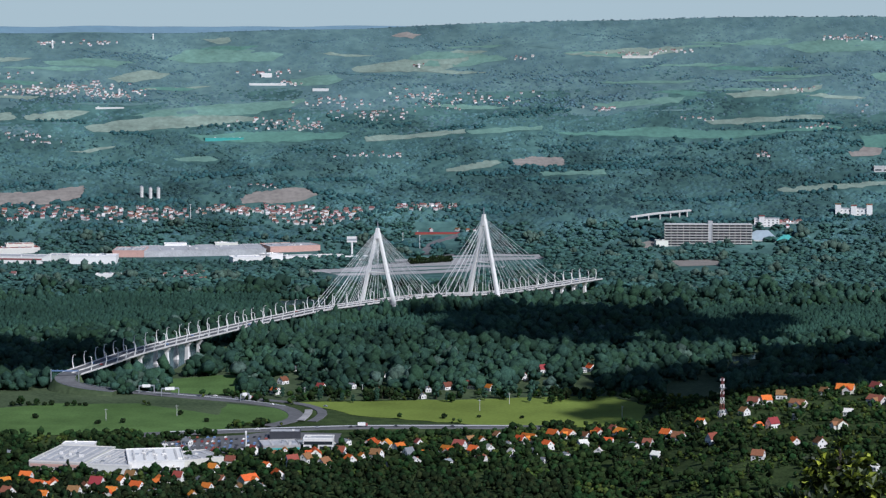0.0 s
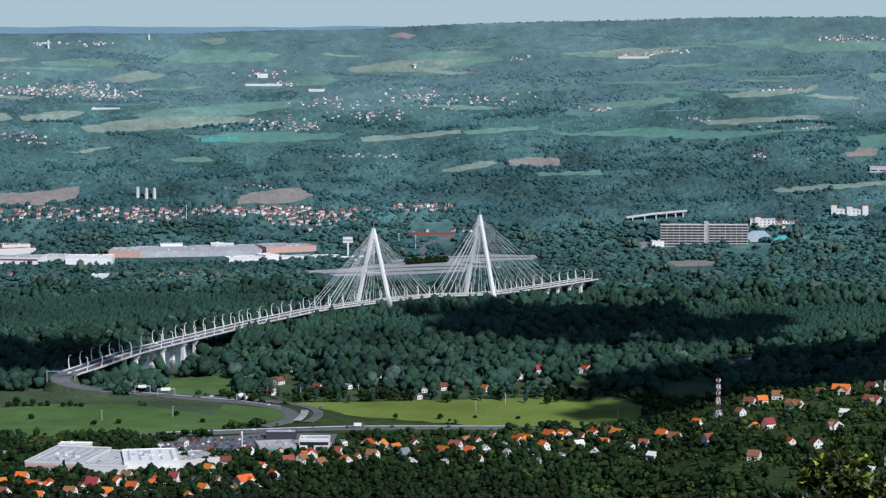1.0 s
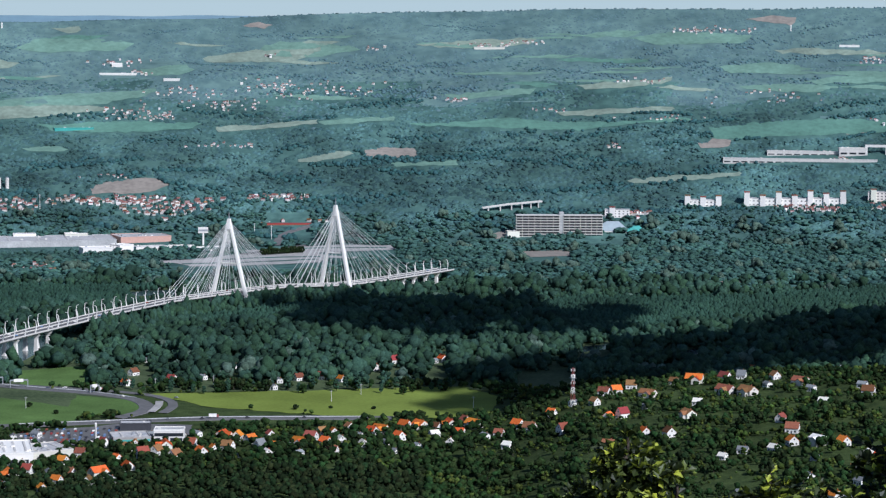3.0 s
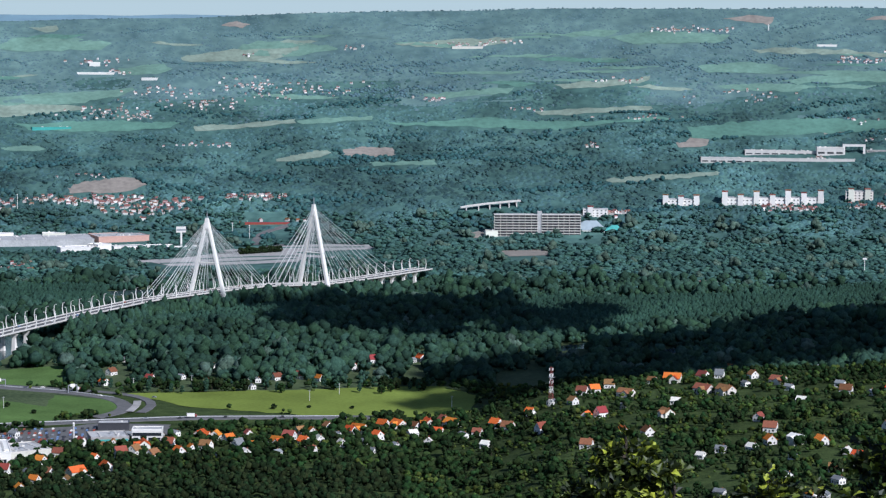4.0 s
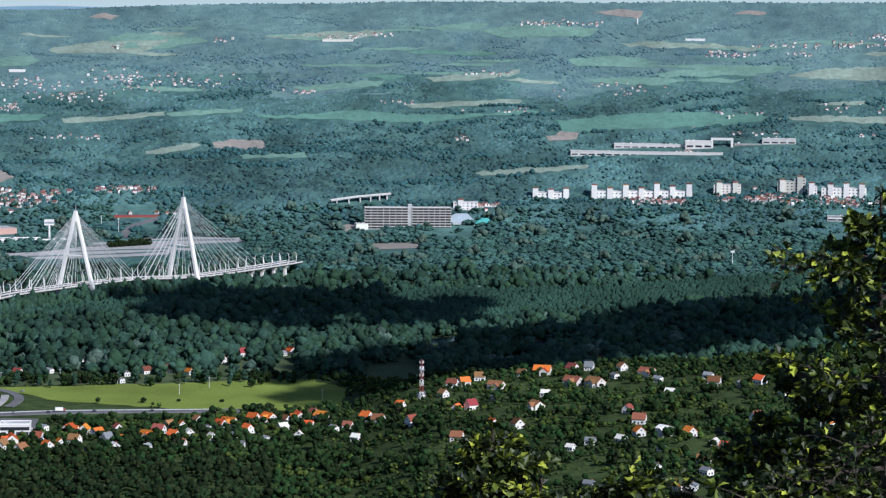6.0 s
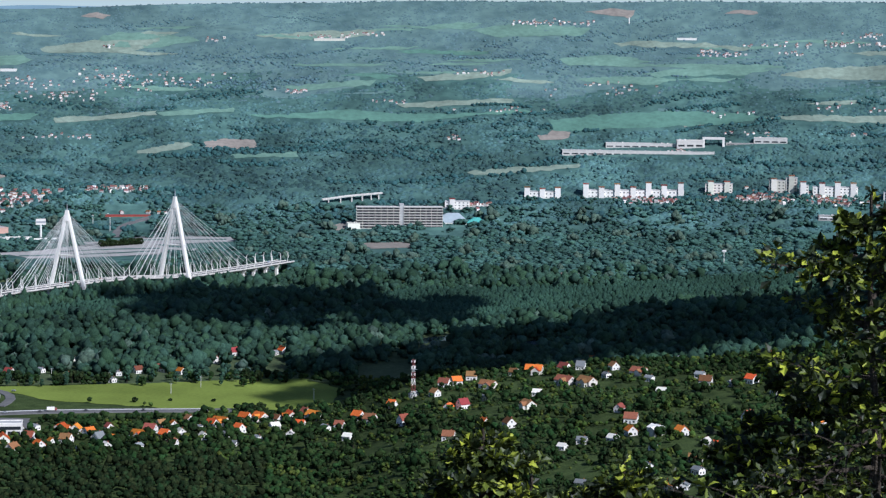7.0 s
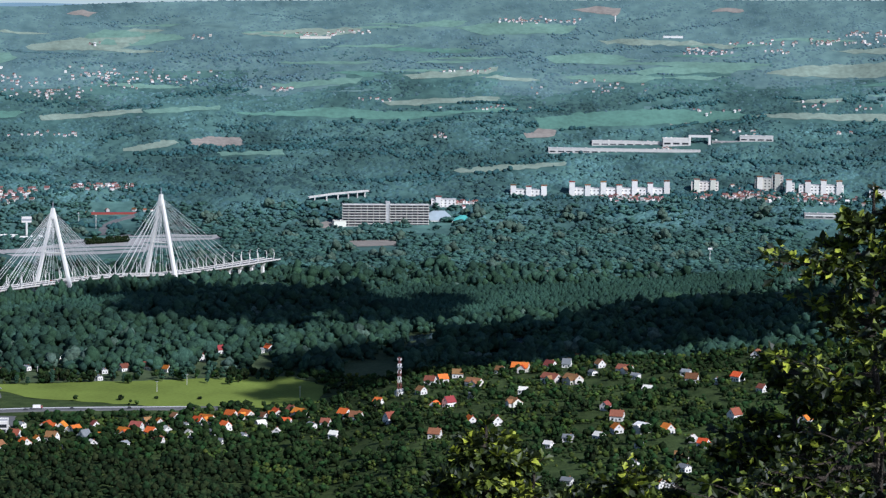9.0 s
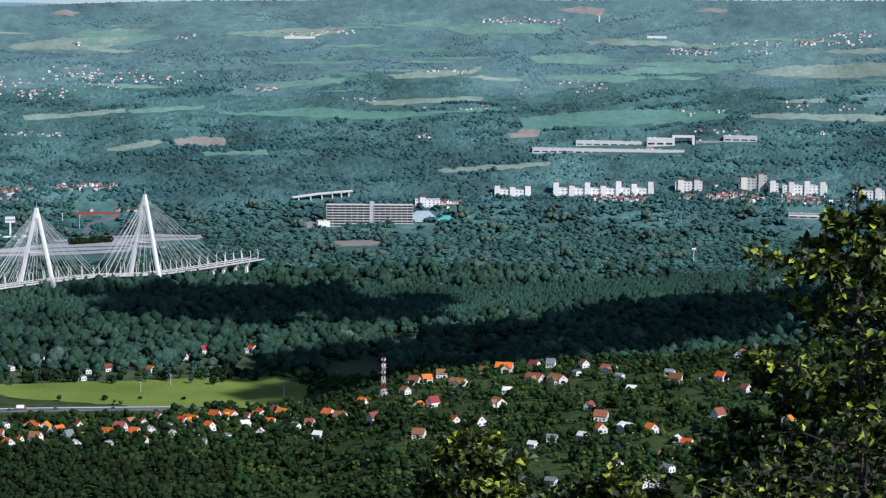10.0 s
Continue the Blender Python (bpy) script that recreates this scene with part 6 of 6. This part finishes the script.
def plant(name, x, y, radius, material, shapes, label, category="trees", tall=1.0, seed=1):
    """Many trees joined into one mass of leaves."""
    tpl, faces = shapes
    g = np.random.default_rng(seed)
    n, nv = len(x), len(tpl[0])
    z = ground_z(x, y)
    pick = g.integers(0, len(tpl), n)
    base = np.stack(tpl)[pick]
    a = g.uniform(0, 2 * np.pi, n)
    c, s = np.cos(a)[:, None], np.sin(a)[:, None]
    h = radius * g.uniform(0.85, 1.3, n) * tall
    X = (base[:, :, 0] * c - base[:, :, 1] * s) * radius[:, None] + x[:, None]
    Y = (base[:, :, 0] * s + base[:, :, 1] * c) * radius[:, None] + y[:, None]
    foot = ground_z(X, Y) if np.hypot(x, y).min() > 3900 else z[:, None]   # far mounds follow the hillside
    Z = base[:, :, 2] * h[:, None] + foot - 0.2
    co = np.stack([X, Y, Z], -1).reshape(-1, 3).astype(np.float32)
    tri = (faces[None] + (np.arange(n) * nv)[:, None, None]).reshape(-1, 3)
    me = bpy.data.meshes.new(name)
    me.vertices.add(len(co))
    me.vertices.foreach_set("co", co.ravel())
    me.loops.add(tri.size)
    me.loops.foreach_set("vertex_index", tri.ravel().astype(np.int32))
    me.polygons.add(len(tri))
    me.polygons.foreach_set("loop_start", np.arange(0, tri.size, 3, dtype=np.int32))
    me.polygons.foreach_set("loop_total", np.full(len(tri), 3, np.int32))
    me.update(calc_edges=True)
    me.materials.append(M[material])
    me.polygons.foreach_set("use_smooth", np.ones(len(tri), bool))
    return tagged(new(name, me), label, category, kind="stuff")


def scatter(b0, b1, d0, d1, gap, seed):
    """Uneven points over a sector of the land."""
    g = np.random.default_rng(seed)
    n = int(radians(b1 - b0) * (d1 * d1 - d0 * d0) / 2 / (gap * gap))
    b = np.radians(g.uniform(b0, b1, n))
    d = np.sqrt(g.uniform(d0 * d0, d1 * d1, n))
    return d * np.sin(b), d * np.cos(b)


def open_ground(x, y, reach):
    """True where a tree would stand on, or hide, a field, road or building; reach: metres in front kept low too."""
    hit = np.zeros(len(x), bool)
    d = np.hypot(x, y)
    wide = np.where(d > 3300, 1.6, 1.0)
    for poly in KEEP_CLEAR + KEEP_OFF:
        px, py = np.array(poly).T
        for r in reach if poly not in KEEP_OFF else (0,):
            xs, ys = x * (1 + r * wide / d), y * (1 + r * wide / d)
            m = (xs > px.min()) & (xs < px.max()) & (ys > py.min()) & (ys < py.max()) & ~hit
            if m.any():
                i = np.where(m)[0]
                hit[i] |= inside(poly, xs[i], ys[i])
    return hit


LUMPY = clumps(24, 5, 0.42, 3, 0.05)
TUFTS = clumps(16, 2, 0.36, 5, 0.0)
SIMPLE = crowns(1, 14, 0.25, 4)


def caps(count, seed):
    """Low, uneven mounds for far crowns, flattened so that no side falls into shade."""
    g = np.random.default_rng(seed)
    k = np.arange(7)
    a = 2 * np.pi * k / 7
    out = []
    for _ in range(count):
        r1, r2 = 0.55 * g.uniform(0.75, 1.25, 7), g.uniform(0.8, 1.25, 7)
        ring1 = np.stack([r1 * np.cos(a), r1 * np.sin(a), 0.75 * g.uniform(0.7, 1.3, 7)], -1)
        ring2 = np.stack([r2 * np.cos(a + 0.4), r2 * np.sin(a + 0.4), np.full(7, -0.1)], -1)
        out.append(np.concatenate([[[0, 0, g.uniform(0.85, 1.2)]], ring1, ring2]))
    n = (k + 1) % 7
    faces = np.concatenate([np.stack([np.zeros(7, int), 1 + k, 1 + n], -1), np.stack([1 + k, 8 + k, 1 + n], -1), np.stack([1 + n, 8 + k, 8 + n], -1)])
    return out, faces


DOMES = caps(16, 6)

# riverside forest, both banks; smooth poplar plantations stand in it as blocks
BLOCKS = [[sight(-11.19, 7.228), sight(-11.18, 6.628), sight(-7.61, 6.477), sight(-3.19, 6.550), sight(-3.20, 6.784), sight(-5.93, 7.069), sight(-7.88, 7.272)],
          [sight(5.18, 7.246), sight(6.09, 6.808), sight(10.58, 6.680), sight(15.54, 6.196), sight(17.35, 6.239), sight(14.33, 6.736), sight(10.59, 7.217), sight(7.39, 7.564)],
          [sight(-2.94, 7.357), sight(-1.10, 7.014), sight(1.00, 6.949), sight(0.87, 7.210), sight(-1.10, 7.443)]]
BLOCKS = [[p.xy[:] for p in b] for b in BLOCKS]


def in_blocks(x, y):
    hit = np.zeros(len(x), bool)
    for b in BLOCKS:
        hit |= inside(b, x, y)
    return hit


x, y = scatter(-13, 20.5, 2440, 4060, 10.5, 11)
ok = ~open_ground(x, y, (0, 25, 50, 75)) & ~in_blocks(x, y)
x, y = x[ok], y[ok]
r = RNG.choice([3.4, 4.8, 6.2, 7.6, 9.6], len(x)) * RNG.uniform(0.85, 1.25, len(x)) * (1 + 0.25 * wave(x, y, 60, 2))
pale = wave(x, y, 38, 14) + RNG.uniform(-0.3, 0.3, len(x)) > 0.72
# past this range the trees get the green with haze mixed in
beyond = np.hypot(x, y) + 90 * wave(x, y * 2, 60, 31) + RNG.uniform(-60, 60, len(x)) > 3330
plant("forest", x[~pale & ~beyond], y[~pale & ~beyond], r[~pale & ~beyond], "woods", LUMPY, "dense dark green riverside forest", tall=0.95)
plant("bank_forest", x[~pale & beyond], y[~pale & beyond], r[~pale & beyond] * 0.9, "hazed_bank_woods", LUMPY, "dense forest on the far bank, tinted blue-green for haze", tall=0.48)
plant("willows", x[pale], y[pale], r[pale], "willow", LUMPY, "pale grey-green willows among the darker trees", tall=0.9)
x, y = scatter(-13, 20.5, 2440, 3960, 5.2, 15)
ok = in_blocks(x, y) & ~open_ground(x, y, (0, 25, 50, 75))
x, y = x[ok], y[ok]
plant("plantation", x, y, RNG.uniform(2.4, 3.4, len(x)), "floodplain", SIMPLE, "even green poplar plantation beside the river", tall=1.5)

# tall trees close before the bridge
fx, fy, fr = [], [], []
for i in range(nearest_axis(aloft(-5.03, 7.222,22)), nearest_axis(aloft(2.04, 6.282,22))):
    p, t, s = frame_at(i)
    for k in range(4):
        q = p + s * RNG.uniform(19, 40) + t * RNG.uniform(-3, 3)
        fx.append(q.x), fy.append(q.y), fr.append(RNG.uniform(6.2, 9.0))
plant("bank_trees", np.array(fx), np.array(fy), np.array(fr), "woods", LUMPY, "tall dark trees along the bridge", tall=1.55)

# gardens, scrub and dark woods below the lookout
x, y = scatter(-13, 20.5, 1560, 2440, 6.3, 12)
b, d = np.degrees(np.arctan2(x, y)), np.hypot(x, y)
patchy = wave(x, y, 40, 3) + 0.7 * wave(x, y, 15, 4)
ok = ~open_ground(x, y, (0,)) & (patchy > np.where(b > 4, -0.45, -0.8))
x, y, b, d, patchy = x[ok], y[ok], b[ok], d[ok], patchy[ok]
g = RNG.random(len(x))
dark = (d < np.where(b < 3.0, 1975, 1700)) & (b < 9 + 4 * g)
light = ~dark & (wave(x, y, 30, 7) + RNG.uniform(-0.5, 0.5, len(x)) > np.where(b > 5, 0.12, 0.4))
mid = ~dark & ~light
r = np.where((b > 4.5) & (g < 0.6), RNG.uniform(1.4, 3.4, len(x)), RNG.uniform(2.2, 5.6, len(x)))
plant("garden_trees", x[mid], y[mid], r[mid], "orchard", TUFTS, "green garden trees on the hillside", tall=0.9)
plant("scrub", x[light], y[light], r[light] * 0.8, "scrub", TUFTS, "bright yellow-green scrub and fruit trees on the hillside", tall=0.8)
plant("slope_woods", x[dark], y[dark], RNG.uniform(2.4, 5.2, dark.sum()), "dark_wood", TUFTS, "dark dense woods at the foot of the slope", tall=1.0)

# far woods: crowns shrink with range to fit the view, haze in their colour
x, y = scatter(-13, 20.5, 3990, 4880, 7.2, 13)
ok = ~open_ground(x, y, (0, 6)) & ((wave(x, y * 2.5, 70, 6) + wave(x, y, 25, 8) * 0.8) > -0.6)
x, y = x[ok], y[ok]
far = (np.hypot(x, y) - 3960) / 970
r = RNG.uniform(3.8, 7.6, len(x)) * (1.0 - 0.66 * far)
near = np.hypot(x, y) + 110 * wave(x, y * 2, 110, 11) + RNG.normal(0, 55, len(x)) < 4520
plant("far_woods", x[near], y[near], r[near], "far_woods", DOMES, "distant woods on the plain, tinted blue-green for haze", tall=0.38)
plant("hill_woods", x[~near], y[~near], r[~near], "hill_woods", DOMES, "woods on the far hills, paled to blue-green for haze", tall=0.30)

# belts and clumps of taller trees that divide the far land
g = np.random.default_rng(51)
bx, by = [], []
for k in range(170):
    b, d = g.uniform(-11.5, 19), 3990 + 880 * g.random() ** 0.8
    n = int(g.uniform(14, 60))
    slope, bend = g.uniform(-0.35, 0.35), g.uniform(-0.3, 0.3)
    run = np.linspace(0, 1, n)
    across = run * n * g.uniform(2.6, 4.5)
    depth = slope * across + bend * 40 * np.sin(run * 3) + g.normal(0, g.uniform(2, 9), n)
    bx.append((d + depth) * np.sin(radians(b)) + across)
    by.append((d + depth) * np.cos(radians(b)))
bx, by = np.concatenate(bx), np.concatenate(by)
ok = ~open_ground(bx, by, (0,)) & (np.hypot(bx, by) < 4790)
bx, by = bx[ok], by[ok]
far = (np.hypot(bx, by) - 3960) / 970
r = g.uniform(3.2, 6.0, len(bx)) * (1.0 - 0.66 * far)
# hill belts get the paler colour with more haze painted in
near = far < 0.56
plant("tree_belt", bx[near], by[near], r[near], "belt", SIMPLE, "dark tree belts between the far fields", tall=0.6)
plant("tree_belt", bx[~near], by[~near], r[~near], "hill_belt", SIMPLE, "tree belts on the far hills, tinted blue-green for haze", tall=0.4)
x, y = scatter(-13, 20.5, 3960, 4420, 10.5, 19)
ok = ~open_ground(x, y, (0, 10)) & ((wave(x, y * 1.5, 55, 21) + 0.6 * wave(x, y, 22, 23)) > -0.1)
x, y = x[ok], y[ok]
far = (np.hypot(x, y) - 3960) / 970
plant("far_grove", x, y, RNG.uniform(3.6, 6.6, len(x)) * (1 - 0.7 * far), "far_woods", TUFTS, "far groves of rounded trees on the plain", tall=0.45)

# trees between and before the far houses and halls
g = np.random.default_rng(61)
spots = []
for b0, b1, drop0, drop1, n in ((-10.6, 0.6, 4.36, 5.05, 620), (11.0, 17.4, 4.42, 4.75, 260), (-10.9, -2.4, 5.64, 5.84, 240), (4.6, 6.7, 5.30, 5.44, 40), (8.8, 17.4, 4.58, 4.70, 150)):
    for _ in range(n):
        p = sight(g.uniform(b0, b1), g.uniform(drop0, drop1))
        spots.append((p.x, p.y))
x, y = np.array(spots).T
ok = ~open_ground(x, y, (0,))
x, y = x[ok], y[ok]
plant("estate_trees", x, y, g.uniform(1.8, 4.4, len(x)), "hazed_bank_woods", LUMPY, "garden and street trees between the far houses", tall=0.95, seed=8)

# the pattern houses and cars have served
for ob in [*HOUSES.values(), *FAR_HOUSES.values(), *CARS, *TREES.values()]:
    for o in [*ob.children_recursive, ob]:
        bpy.data.objects.remove(o)
